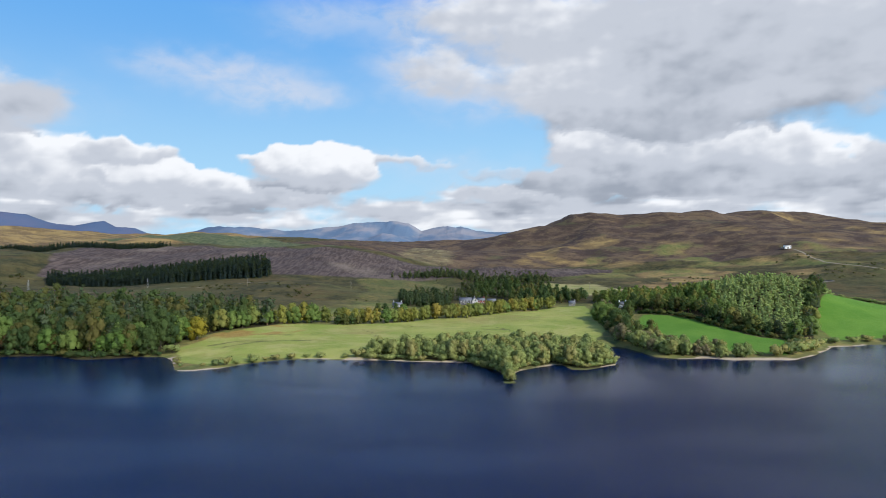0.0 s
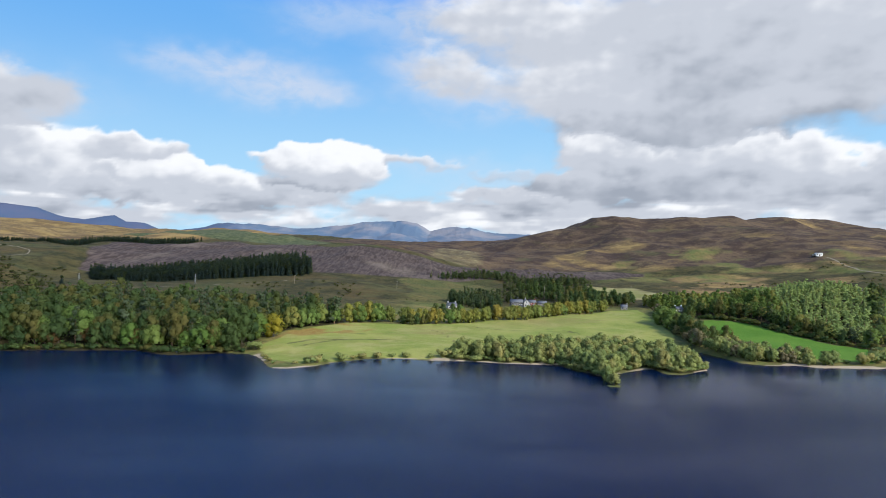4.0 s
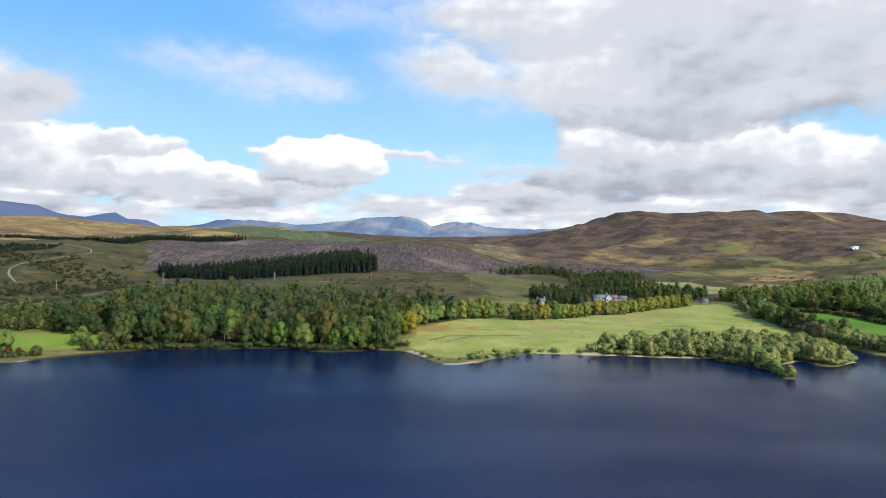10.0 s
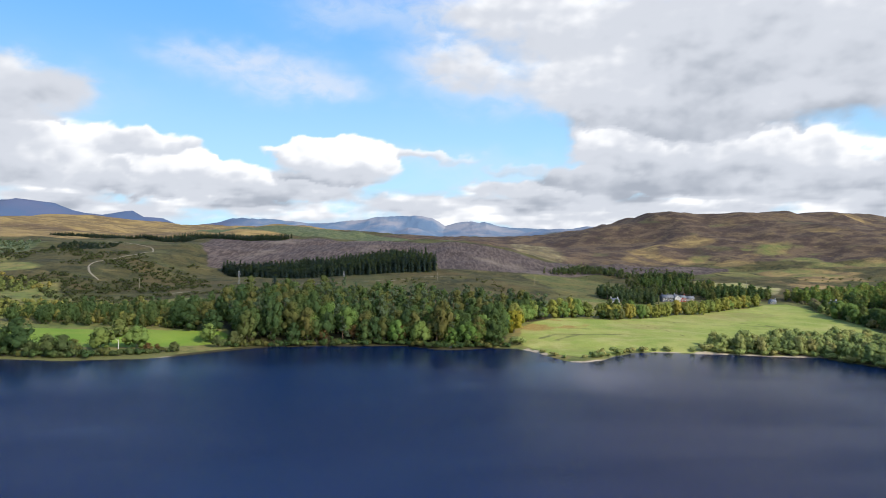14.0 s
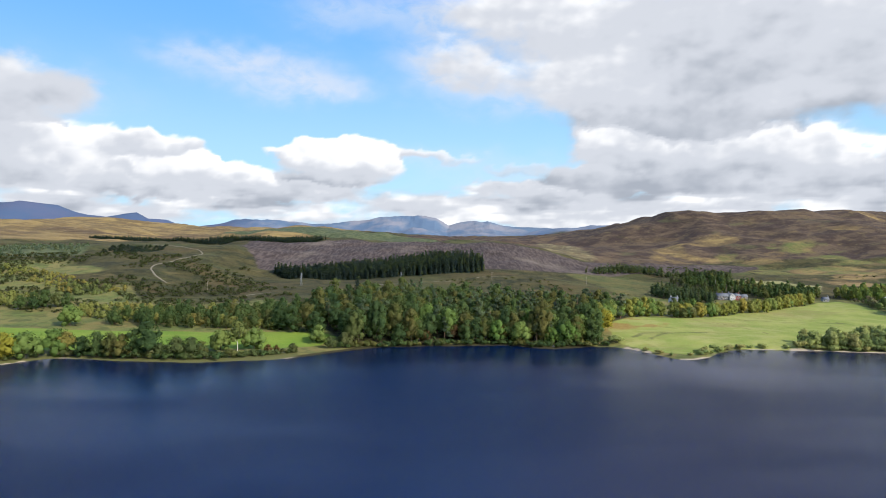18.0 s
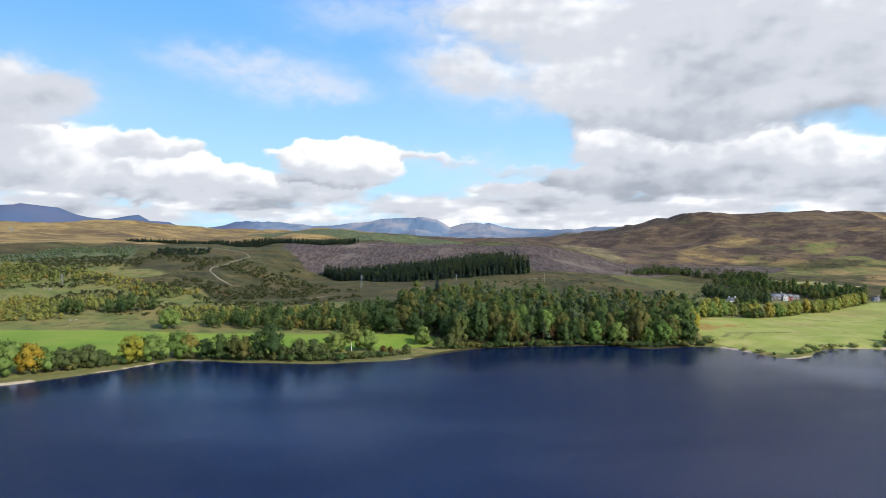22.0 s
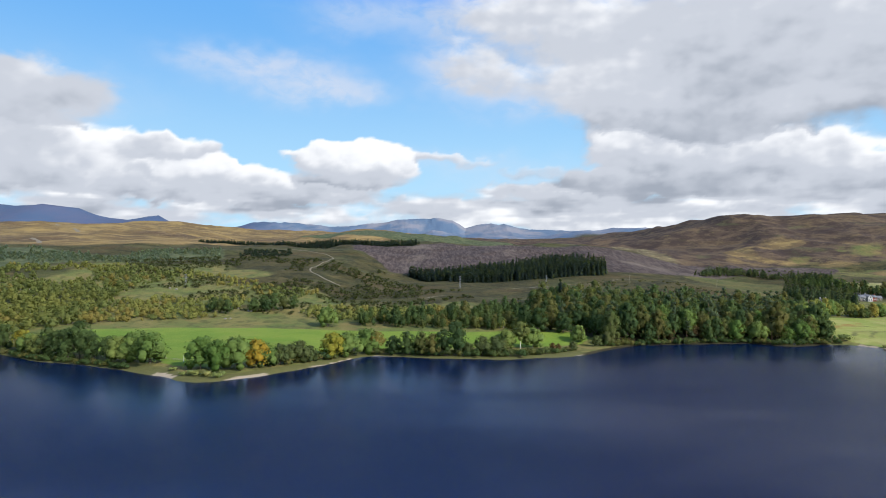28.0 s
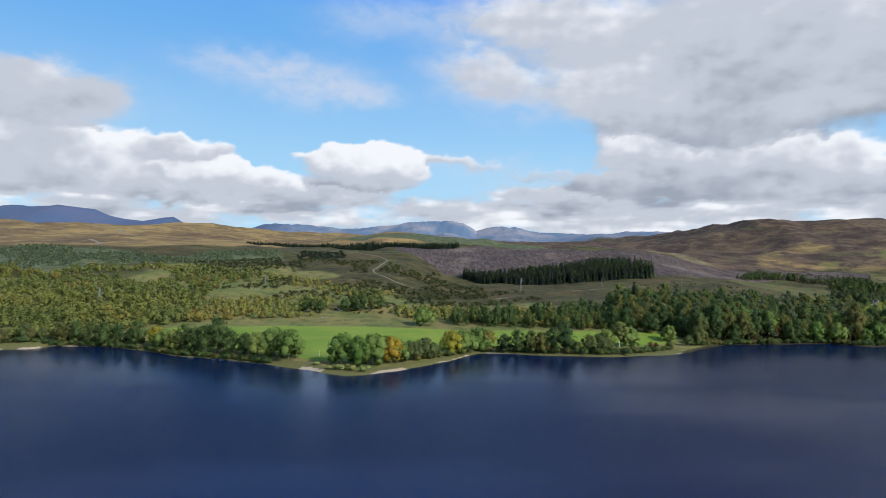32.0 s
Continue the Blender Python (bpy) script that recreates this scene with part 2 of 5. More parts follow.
    green = m.mix(m.math("MULTIPLY", m.span(m.noise(p, 0.045, 5, 0.6, 0.5), 0.54, 0.64), 0.6), green, (0.165, 0.125, 0.046))
    meadow = m.mix(m.span(m.noise(p, 0.028, 5, 0.6), 0.36, 0.66), (0.150, 0.190, 0.036), (0.232, 0.240, 0.062))
    meadow = m.mix(m.math("MULTIPLY", m.span(m.noise(m.stretched(p, 0.6, 1.0, 1.0), 0.016, 5, 0.62, 0.4), 0.52, 0.68), 0.75), meadow, (0.185, 0.155, 0.055))
    meadow = m.mix(m.math("MULTIPLY", m.span(fine, 0.42, 0.8), 0.35), meadow, (0.218, 0.198, 0.079))
    meadow = m.mix(m.math("MULTIPLY", m.span(m.noise(p, 0.10, 5, 0.7), 0.52, 0.66), 0.55), meadow, (0.125, 0.160, 0.034))
    meadow = m.mix(m.math("MULTIPLY", m.span(m.noise(m.stretched(p, 0.7, 1.0, 1.0), 0.045, 6, 0.66, 0.5), 0.50, 0.62), 0.6), meadow, (0.255, 0.240, 0.085))
    pasture = m.mix(m.span(m.noise(p, 0.03, 4), 0.35, 0.65), (0.056, 0.132, 0.014), (0.080, 0.160, 0.020))
    pasture = m.mix(m.math("MULTIPLY", m.span(fine, 0.45, 0.8), 0.3), pasture, (0.110, 0.162, 0.030))
    low = m.mix(m.span(m.noise(p, 0.03, 4), 0.35, 0.65), (0.102, 0.162, 0.021), (0.142, 0.192, 0.028))
    low = m.mix(m.math("MULTIPLY", m.span(m.noise(m.stretched(p, 0.6, 1.0, 1.0), 0.05, 5, 0.62, 0.4), 0.50, 0.64), 0.5), low, (0.152, 0.180, 0.036))
    pasture = m.mix(m.span(east.outputs["X"], -200.0, 0.0), low, pasture)
    furrow = m.noise(m.stretched(p, 1.0, 0.09, 1.0), 0.30, 5, 0.66, 0.25)
    fell = m.mix(m.span(furrow, 0.38, 0.64), (0.036, 0.027, 0.023), (0.084, 0.064, 0.055))
    fell = m.mix(m.math("MULTIPLY", m.span(m.noise(p, 0.012, 4), 0.54, 0.70), 0.4), fell, (0.190, 0.155, 0.118))
    sand = m.mix(fine, (0.225, 0.175, 0.118), (0.365, 0.305, 0.220))
    pale = m.mix(m.span(m.noise(m.stretched(p, 0.6, 1.0, 1.0), 0.03, 5, 0.64, 0.4), 0.38, 0.62), (0.115, 0.105, 0.044), (0.225, 0.195, 0.098))
    reed = m.mix(fine, (0.062, 0.068, 0.022), (0.115, 0.106, 0.038))
    bracken = m.mix(m.span(fine, 0.35, 0.7), (0.190, 0.118, 0.034), (0.220, 0.165, 0.048))
    sapling = m.mix(m.span(tuft, 0.38, 0.62), (0.046, 0.058, 0.026), (0.082, 0.092, 0.044))
    litter = m.mix(m.span(fine, 0.35, 0.7), (0.023, 0.020, 0.009), (0.046, 0.041, 0.017))
    # distance haze put into the far mountains' base colour as blue
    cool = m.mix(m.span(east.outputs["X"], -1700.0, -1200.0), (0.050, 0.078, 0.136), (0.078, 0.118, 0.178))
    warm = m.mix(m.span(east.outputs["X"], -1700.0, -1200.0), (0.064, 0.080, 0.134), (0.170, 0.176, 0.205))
    haze_blue = m.mix(m.span(m.noise(p, 0.004, 6, 0.6), 0.42, 0.64), cool, warm)
    path = m.mix(fine, (0.178, 0.149, 0.106), (0.244, 0.211, 0.158))
    c = rough
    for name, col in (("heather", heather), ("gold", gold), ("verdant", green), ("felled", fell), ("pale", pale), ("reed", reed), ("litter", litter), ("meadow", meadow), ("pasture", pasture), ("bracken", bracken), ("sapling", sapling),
                      ("sand", sand), ("bank_litter", litter), ("path", path), ("haze_blue", haze_blue)):
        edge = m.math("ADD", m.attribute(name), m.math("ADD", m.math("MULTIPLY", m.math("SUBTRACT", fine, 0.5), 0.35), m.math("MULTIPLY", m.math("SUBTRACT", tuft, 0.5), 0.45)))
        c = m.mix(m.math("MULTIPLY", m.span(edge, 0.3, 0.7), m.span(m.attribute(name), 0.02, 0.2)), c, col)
    m.bump(m.math("ADD", fine, m.math("MULTIPLY", mid, 2.0)), 0.6, 0.8)
    return m.colour(c)


def water_material():
    m = Nodes("dark peaty loch water", 0.06, 0.21)
    p = m.place()
    swell = m.noise(m.stretched(p, 0.7, 1.0, 1.0), 0.95, 5, 0.68, 0.6)
    rip = m.noise(m.stretched(p, 0.8, 1.0, 1.0), 2.2, 3, 0.6)
    calm = m.span(m.noise(m.stretched(p, 0.4, 1.0, 1.0), 0.012, 4), 0.38, 0.62, 0.45, 1.0)
    exposed = m.attribute("open")
    m.put(m.bsdf.inputs["Roughness"], m.math("ADD", m.span(m.noise(p, 0.010, 4), 0.35, 0.65, 0.0, 0.04), m.span(exposed, 0.0, 1.0, 0.08, 0.13)))
    n = m.node("ShaderNodeBump", Strength=m.math("MULTIPLY", m.math("MULTIPLY", calm, m.span(exposed, 0.0, 1.0, 0.30, 1.0)), 1.0), Distance=0.36, Height=m.math("ADD", swell, m.math("MULTIPLY", rip, 0.5)))
    m.tree.links.new(n.outputs[0], m.bsdf.inputs["Normal"])
    m.bsdf.inputs["IOR"].default_value = 1.33
    m.bsdf.inputs["Specular Tint"].default_value = (0.36, 0.60, 1.0, 1.0)
    return m.colour(m.mix(m.noise(p, 0.008, 3), (0.0003, 0.0055, 0.029), (0.0004, 0.0061, 0.033)))


def sky_material():
    """Blue air with cumulus, for the sky behind the hills; 'cover' and 'lit' come with the mesh."""
    m = Nodes("blue sky with cumulus")
    m.tree.nodes.remove(m.bsdf)
    mat = m.mat
    p = m.place()
    up = m.tree.nodes.new("ShaderNodeSeparateXYZ")
    m.put(up.inputs[0], p)
    blue = m.mix(m.span(up.outputs["Z"], 100.0, 1900.0), (0.49, 0.79, 1.0), (0.16, 0.45, 0.90))
    # deeper blue added above the view to tint the water's reflections
    blue = m.mix(m.span(up.outputs["Z"], 1760.0, 2150.0), blue, (0.012, 0.250, 1.05))
    wisp = m.noise(m.stretched(p, 1.0, 1.0, 1.8), 0.0042, 8, 0.58, 0.4)
    thin = m.math("MULTIPLY", m.attribute("veil"), m.span(wisp, 0.32, 0.60, 0.5, 1.0))
    blue = m.mix(m.math("MULTIPLY", thin, 0.72), blue, (0.74, 0.77, 0.86))
    cover = m.span(m.math("ADD", m.attribute("cover"), m.math("MULTIPLY", m.math("SUBTRACT", wisp, 0.5), 0.45)), 0.24, 0.76)
    # relief: billows are brighter on the side that faces the sun
    billow = [m.noise(m.stretched(m.shifted(p, *by), 1.0, 1.0, 1.5), 0.0026, 3, 0.45) for by in ((0.0, 0.0, 0.0), (-50.0, 0.0, 60.0))]
    relief = m.math("SUBTRACT", billow[0], billow[1])
    lit = m.math("ADD", m.attribute("lit"), m.math("MULTIPLY", relief, 0.72))
    lit = m.math("ADD", lit, m.math("MULTIPLY", m.math("SUBTRACT", m.noise(m.stretched(p, 1.0, 1.0, 1.6), 0.0026, 7, 0.55), 0.5), 0.26))
    cloud = m.mix(m.span(lit, 0.12, 0.52), (0.38, 0.42, 0.49), (0.62, 0.655, 0.725))
    cloud = m.mix(m.span(lit, 0.54, 0.98), cloud, (1.01, 1.02, 1.04))
    glow = m.node("ShaderNodeEmission", Color=m.mix(cover, blue, cloud), Strength=0.485)
    m.tree.links.new(glow.outputs[0], m.tree.nodes["Material Output"].inputs["Surface"])
    return mat


# ---- the lie of the land ----
# terrain functions
SHORE_WEST = [(-3000, 520), (-1200, 420), (-900, 345), (-790, 312), (-745, 302), (-722, 304), (-717, 316), (-698, 317), (-680, 314), (-659, 305),
              (-635, 288), (-601, 276), (-566, 258), (-550, 249), (-540, 239), (-531, 235), (-523, 237), (-508, 248), (-496, 259), (-480, 278), (-463, 302)]
SHORE_MID = [(-455, 305), (-440, 303), (-423, 297), (-385, 295), (-366, 300), (-347, 303), (-331, 313), (-320, 326), (-306, 337), (-291, 346),
             (-260, 350), (-235, 353), (-218, 355), (-203, 345), (-196, 342), (-188, 344), (-170, 351), (-155, 351), (-146, 341), (-139, 326), (-132, 312), (-124, 311)]
SHORE_EAST = [(-112, 318), (-102, 331), (-90, 340), (-75, 344), (-44, 341), (-7, 336), (14, 333), (19, 322), (27, 313), (29.5, 301), (31.5, 297), (33.5, 300), (36, 310), (44, 317), (60, 329), (64, 314),
              (72, 313), (84, 324), (90, 327), (95, 352), (101, 386), (108, 390), (114, 374), (117, 351), (128, 345), (145, 347), (157, 341), (188, 341), (198, 348),
              (212, 359), (238, 386), (278, 398), (400, 430), (700, 500), (1200, 560), (3000, 700)]
SHORE = np.array(SHORE_WEST + SHORE_MID + SHORE_EAST, float)


def shore(x):
    return np.interp(x, SHORE[:, 0], SHORE[:, 1])


# heights above the loch, as (metres north of the origin, height), down the hill along lines of constant easting
WEST_SLOPES = {
    -1600: [(450, 0), (600, 14), (800, 45), (1160, 88), (1500, 106), (2000, 108), (3000, 95), (5200, 85)],
    -950: [(340, 0), (430, 14), (570, 40), (830, 62), (1160, 88), (1450, 103), (2000, 100), (3000, 90), (5200, 85)],
    -620: [(275, 0), (290, 2), (390, 7), (435, 11), (520, 22), (620, 36), (750, 52), (1000, 68), (1300, 84), (1600, 96), (2200, 86), (5200, 85)],
    -540: [(240, 0), (262, 2), (380, 6.5), (480, 16), (570, 27), (620, 35), (750, 49), (800, 57), (955, 66), (1020, 66), (1300, 80), (1600, 92), (2200, 84), (5200, 85)],
    -450: [(303, 0), (318, 2), (380, 6), (480, 12), (570, 16), (690, 21), (760, 34), (850, 49), (955, 65), (1020, 66), (1100, 68), (1500, 84), (2200, 82), (5200, 85)],
}
MIDDLE_SLOPES = {
    -300: [(342, 0), (360, 4), (420, 9), (490, 15), (560, 18), (690, 23), (760, 34), (850, 48), (960, 60), (1100, 63), (1600, 76), (2200, 78), (5200, 85)],
    -180: [(348, 0), (365, 3), (400, 5), (480, 10), (580, 17), (716, 29), (800, 42), (950, 55), (1100, 58), (1600, 74), (5200, 85)],
    0: [(335, 0), (350, 2), (470, 4), (580, 8), (680, 14), (770, 20), (900, 34), (1050, 48), (1250, 56), (1600, 70), (2200, 76), (5200, 85)],
    180: [(345, 0), (360, 2), (480, 5), (580, 8), (700, 12), (850, 20), (960, 30), (1180, 55), (1330, 66), (1700, 82), (2300, 90), (5200, 85)],
}
EAST_SLOPES = {
    340: [(415, 0), (430, 3), (600, 12), (800, 19), (990, 34), (1180, 68), (1330, 102), (1480, 125), (1700, 128), (2300, 112), (5200, 90)],
    600: [(480, 0), (520, 5), (700, 18), (900, 46), (1040, 68), (1250, 104), (1450, 128), (1650, 134), (2300, 115), (5200, 95)],
    1000: [(535, 0), (600, 9), (800, 34), (1040, 74), (1250, 96), (1500, 116), (1700, 122), (2300, 110), (5200, 95)],
    1800: [(600, 0), (800, 25), (1200, 90), (1600, 100), (2000, 105), (5200, 95)],
}
SLOPES = {**WEST_SLOPES, **MIDDLE_SLOPES, **EAST_SLOPES}


# crest of the heather hill: east, north, height
HILL_CREST = np.array([(0, 1420, 82), (90, 1440, 92), (180, 1450, 105), (240, 1460, 115), (270, 1468, 126), (298, 1470, 140), (330, 1462, 143), (372, 1474, 143), (396, 1480, 139.5), (440, 1460, 140), (485, 1440, 142.5), (545, 1450, 142), (572, 1460, 147), (604, 1464, 149.5), (628, 1490, 146),
                       (655, 1530, 144.5), (715, 1585, 148), (745, 1605, 155), (792, 1590, 157), (830, 1620, 156), (950, 1690, 159), (1010, 1680, 145), (1080, 1670, 128), (1180, 1660, 112), (1500, 1660, 100)], float)


def lattice(ix, iy, seed):
    n = (ix.astype(np.int64) * 374761393 + iy.astype(np.int64) * 668265263 + seed * 144269) & 0xFFFFFFFF
    n = ((n ^ (n >> 13)) * 1274126177) & 0xFFFFFFFF
    return ((n ^ (n >> 16)) & 0xFFFF) / 65535.0


def value_noise(x, y, seed=0):
    ix, iy = np.floor(x), np.floor(y)
    fx, fy = x - ix, y - iy
    fx, fy = fx * fx * (3 - 2 * fx), fy * fy * (3 - 2 * fy)
    a, b = lattice(ix, iy, seed), lattice(ix + 1, iy, seed)
    c, d = lattice(ix, iy + 1, seed), lattice(ix + 1, iy + 1, seed)
    return (a + (b - a) * fx) * (1 - fy) + (c + (d - c) * fx) * fy - 0.5


def fractal(x, y, size, octaves=4, seed=0):
    total, gain = 0.0, 1.0
    for k in range(octaves):
        total = total + gain * value_noise(x / size + 17.3 * k, y / size - 9.1 * k, seed + k)
        size, gain = size / 2.03, gain * 0.5
    return total


def bump(x, y, cx, cy, rx, ry, h, turn=0.0):
    c, s = math.cos(math.radians(turn)), math.sin(math.radians(turn))
    u, v = ((x - cx) * c + (y - cy) * s) / rx, ((y - cy) * c - (x - cx) * s) / ry
    return h * np.exp(-(u * u + v * v))


def ramp(v, a, b):
    u = np.clip((v - a) / (b - a), 0, 1)
    return u * u * (3 - 2 * u)


# far mountains: crest lines as (east, height above the moor), each with its distance and depth
NORTH_CREST = [(-1900, 70), (-1547, 118), (-1393, 128), (-1238, 112), (-1084, 104), (-930, 112), (-776, 124), (-622, 142), (-468, 156), (-314, 166), (-236, 160), (-186, 128), (-150, 102), (-82, 112), (33, 130), (80, 122), (120, 130), (226, 100), (300, 88), (500, 70), (3000, 60)]
WEST_CREST = [(-3500, 150), (-2860, 196), (-2720, 196), (-2570, 192), (-2480, 176), (-2360, 132), (-2294, 112), (-2163, 104), (-2064, 122), (-2015, 130), (-1975, 112), (-1940, 92), (-1880, 84), (-1834, 86), (-1770, 60), (-1680, 10), (-1500, 0), (3000, 0)]
EAST_CREST = [(150, 0), (300, 28), (420, 44), (520, 40), (600, 54), (780, 58), (880, 40), (1100, 20), (1500, 0)]
FOOTHILLS = [(-1200, 0), (-700, 40), (-560, 66), (-470, 60), (-380, 84), (-300, 70), (-200, 30), (0, 20), (300, 0)]


def mountains(x, y):
    bent = x + fractal(x, y, 160, 3, 23) * 60
    top = 0.0
    for crest, north, deep in ((NORTH_CREST, 4380, 330), (WEST_CREST, 3740, 300), (EAST_CREST, 3350, 260), (FOOTHILLS, 3950, 170)):
        line = np.interp(np.where(np.abs(y - north) < 40, x, 0.6 * x + 0.4 * bent), *np.array(crest, float).T)
        top = np.maximum(top, line * np.exp(-np.abs((y - north + fractal(x, y, 300, 3, 27) * 90) / deep) ** 1.5))
    return top * (1 + 0.08 * fractal(x, y, 150, 4, 21))


def height(x, y):
    x, y = np.asarray(x, float), np.asarray(y, float)
    keys = sorted(SLOPES)
    rows = [np.interp(y, *np.array(SLOPES[k], float).T) for k in keys]
    z = np.array(rows[0])
    for k, (a, b) in enumerate(zip(keys, keys[1:])):
        w = ramp(x, a, b)
        z = np.where(x > a, rows[k] * (1 - w) + rows[k + 1] * w, z)
    far = ramp(y, 600, 1100)
    z = z + fractal(x, y, 260, 5, 3) * (4 + 22 * far - 12 * ramp(y, 1000, 1300) * ramp(x, 0, 300)) * ramp(y - shore(x), 120, 500) + fractal(x, y, 45, 4, 8) * (2.3 + 2.4 * far) * ramp(y - shore(x), 60, 260)
    # the heather hill: uneven flanks under a pinned crest of crags and shoulders
    hill = ramp(x, 60, 260) * ramp(y, 1030, 1250) * (1 - ramp(y, 1800, 2300))
    z = z + (fractal(x, y, 130, 4, 33) * 13 + np.maximum(0, fractal(x, y, 40, 3, 35)) * 5) * hill
    north, top = np.interp(x, HILL_CREST[:, 0], HILL_CREST[:, 1]), np.interp(x, HILL_CREST[:, 0], HILL_CREST[:, 2])
    pin = np.exp(-np.abs((y - north) / np.where(y < north, 95, 150)) ** 2.6) * ramp(x, 0, 200) * (1 - ramp(x, 1150, 1500))
    z = z * (1 - pin) + (top + fractal(x, y, 24, 3, 34) * 2.2) * pin
    # knoll of felled ground and the pine knoll beside the shore
    z = z + bump(x, y, -115, 925, 65, 70, 3) - bump(x, y, 15, 985, 75, 110, 13) + bump(x, y, 268, 522, 82, 60, 22)
    z = z + mountains(x, y)
    # the bank and the bed of the loch
    d = y - shore(x) + fractal(x, y, 14, 3, 5) * 2.2
    d = np.maximum(d, 3.2 - np.hypot(x - 30, y - 285))
    low = 0.17 * d
    z = np.where(d < 4, low, np.where(d < 40, np.minimum(np.maximum(z, 0.68), 0.68 + (d - 4) * 0.24), np.maximum(z, 0.68)))
    z = np.maximum(z, -6)
    return z
# end of terrain functions

# ---- mesh helpers ----
def mesh_of(name, verts, faces, *materials, values=None, normals=None):
    me = bpy.data.meshes.new(name)
    verts, faces = np.asarray(verts, np.float32), np.asarray(faces, np.int32)
    me.vertices.add(len(verts))
    me.vertices.foreach_set("co", verts.ravel())
    n = faces.shape[1]
    me.loops.add(faces.size)
    me.loops.foreach_set("vertex_index", faces.ravel())
    me.polygons.add(len(faces))
    me.polygons.foreach_set("loop_start", np.arange(0, faces.size, n, dtype=np.int32))
    for material in materials:
        me.materials.append(material)
    for key, value in (values or {}).items():
        me.attributes.new(key, "FLOAT", "POINT").data.foreach_set("value", np.asarray(value, np.float32))
    me.update(calc_edges=True)
    if normals is not None:
        me.normals_split_custom_set_from_vertices(np.asarray(normals, np.float32))
    return me


def grid_mesh(name, X, Y, Z, material, values=None, smooth=True):
    r, c = X.shape
    i = np.arange(r * c).reshape(r, c)
    faces = np.stack([i[:-1, :-1], i[:-1, 1:], i[1:, 1:], i[1:, :-1]], -1).reshape(-1, 4)
    me = mesh_of(name, np.stack([X, Y, Z], -1).reshape(-1, 3), faces, material, values={k: v.ravel() for k, v in (values or {}).items()})
    me.polygons.foreach_set("use_smooth", np.full(len(faces), smooth))
    return me


def inside(poly, x, y):
    poly, hit = np.asarray(poly, float), np.zeros(np.shape(x), bool)
    for (ax, ay), (bx, by) in zip(poly, np.roll(poly, -1, 0)):
        if ay != by:
            hit ^= ((ay > y) != (by > y)) & (x < (bx - ax) * (y - ay) / (by - ay) + ax)
    return hit


def away(line, x, y, closed=False):
    line = np.asarray(line, float)
    best = np.full(np.shape(x), 1e9)
    for (ax, ay), (bx, by) in zip(line if closed else line[:-1], np.roll(line, -1, 0) if closed else line[1:]):
        dx, dy = bx - ax, by - ay
        t = np.clip(((x - ax) * dx + (y - ay) * dy) / (dx * dx + dy * dy + 1e-9), 0, 1)
        best = np.minimum(best, np.hypot(x - ax - t * dx, y - ay - t * dy))
    return best


def patch(poly, x, y, soft):
    """1 within a parcel of land, 0 outside, 0.5 on its edge."""
    d = away(poly, x, y, True) * np.where(inside(poly, x, y), 1, -1)
    return ramp(d + fractal(x, y, 9 * soft, 3, 31) * soft * 1.6, -soft, soft)


def most(*fields):
    """The greatest of several fields, point by point."""
    return functools.reduce(np.maximum, fields)


# ---- the land ----
MEADOW = [(-150, 352), (-152, 366), (-146, 394), (-133, 430), (-109, 451), (-84, 456), (-54, 466), (-20, 488), (33, 518), (102, 572), (132, 580), (124, 517), (118, 470), (112, 432),
          (100, 405), (92, 380), (70, 345), (30, 340), (-50, 346), (-90, 344), (-118, 322), (-136, 330)]
PALE_FIELD = [(105, 720), (125, 790), (185, 795), (210, 735), (175, 672), (128, 690)]
LOW_PASTURE = [(-672, 340), (-664, 366), (-612, 374), (-553, 373), (-513, 370), (-436, 368), (-360, 370), (-332, 371), (-320, 358), (-330, 343), (-345, 336), (-370, 327), (-440, 316), (-470, 318), (-500, 290), (-530, 262), (-552, 266), (-580, 290), (-640, 310)]
EAST_PASTURE = [(158, 500), (178, 481), (194, 440), (204, 407), (222, 388), (214, 372), (192, 352), (170, 356), (148, 376), (136, 420), (140, 460)]
FAR_PASTURE = [(293, 495), (351, 552), (420, 560), (420, 470), (300, 418), (250, 400), (258, 440)]
FELLED = [(-470, 735), (-530, 850), (-540, 960), (-440, 985), (-338, 1080), (-179, 940), (-98, 930), (-49, 940), (61, 1010), (180, 1040), (262, 1000), (199, 890), (54, 838), (-64, 775), (-150, 740), (-201, 745), (-330, 735)]
GOLD_MOOR = [(-2400, 560), (-1500, 720), (-1000, 760), (-880, 735), (-760, 800), (-700, 900), (-600, 1000), (-480, 1200), (-400, 1700), (-700, 2600), (-2600, 2600)]
HEATHER = [(-350, 1300), (-120, 1000), (90, 1030), (240, 1090), (420, 1010), (640, 980), (1000, 900), (1900, 900), (2200, 2600), (-200, 2600)]
GREEN_SLOPE = [(-105, 735), (-60, 800), (-10, 790), (25, 740), (0, 690), (-25, 620), (-40, 590), (-62, 585), (-95, 610), (-85, 660)]
WEST_GRASS = [(-1000, 500), (-860, 560), (-760, 640), (-660, 660), (-590, 600), (-540, 540), (-470, 430), (-450, 374), (-520, 368), (-610, 371), (-672, 366), (-800, 400), (-950, 420)]
FAR_PLANTING = [(-680, 1250), (-640, 1420), (-420, 1400), (-230, 1180), (-150, 985), (-330, 1125), (-480, 1195), (-560, 1210)]
HILL_FOOT = [(120, 1050), (300, 1090), (560, 1040), (880, 930), (1050, 960), (800, 1130), (560, 1250), (300, 1260), (150, 1200)]
PLANTATION = [(-1000, 548), (-885, 550), (-852, 552), (-840, 596), (-800, 640), (-750, 645), (-700, 674), (-665, 690), (-690, 775), (-760, 745), (-800, 690), (-890, 730), (-1000, 740)]
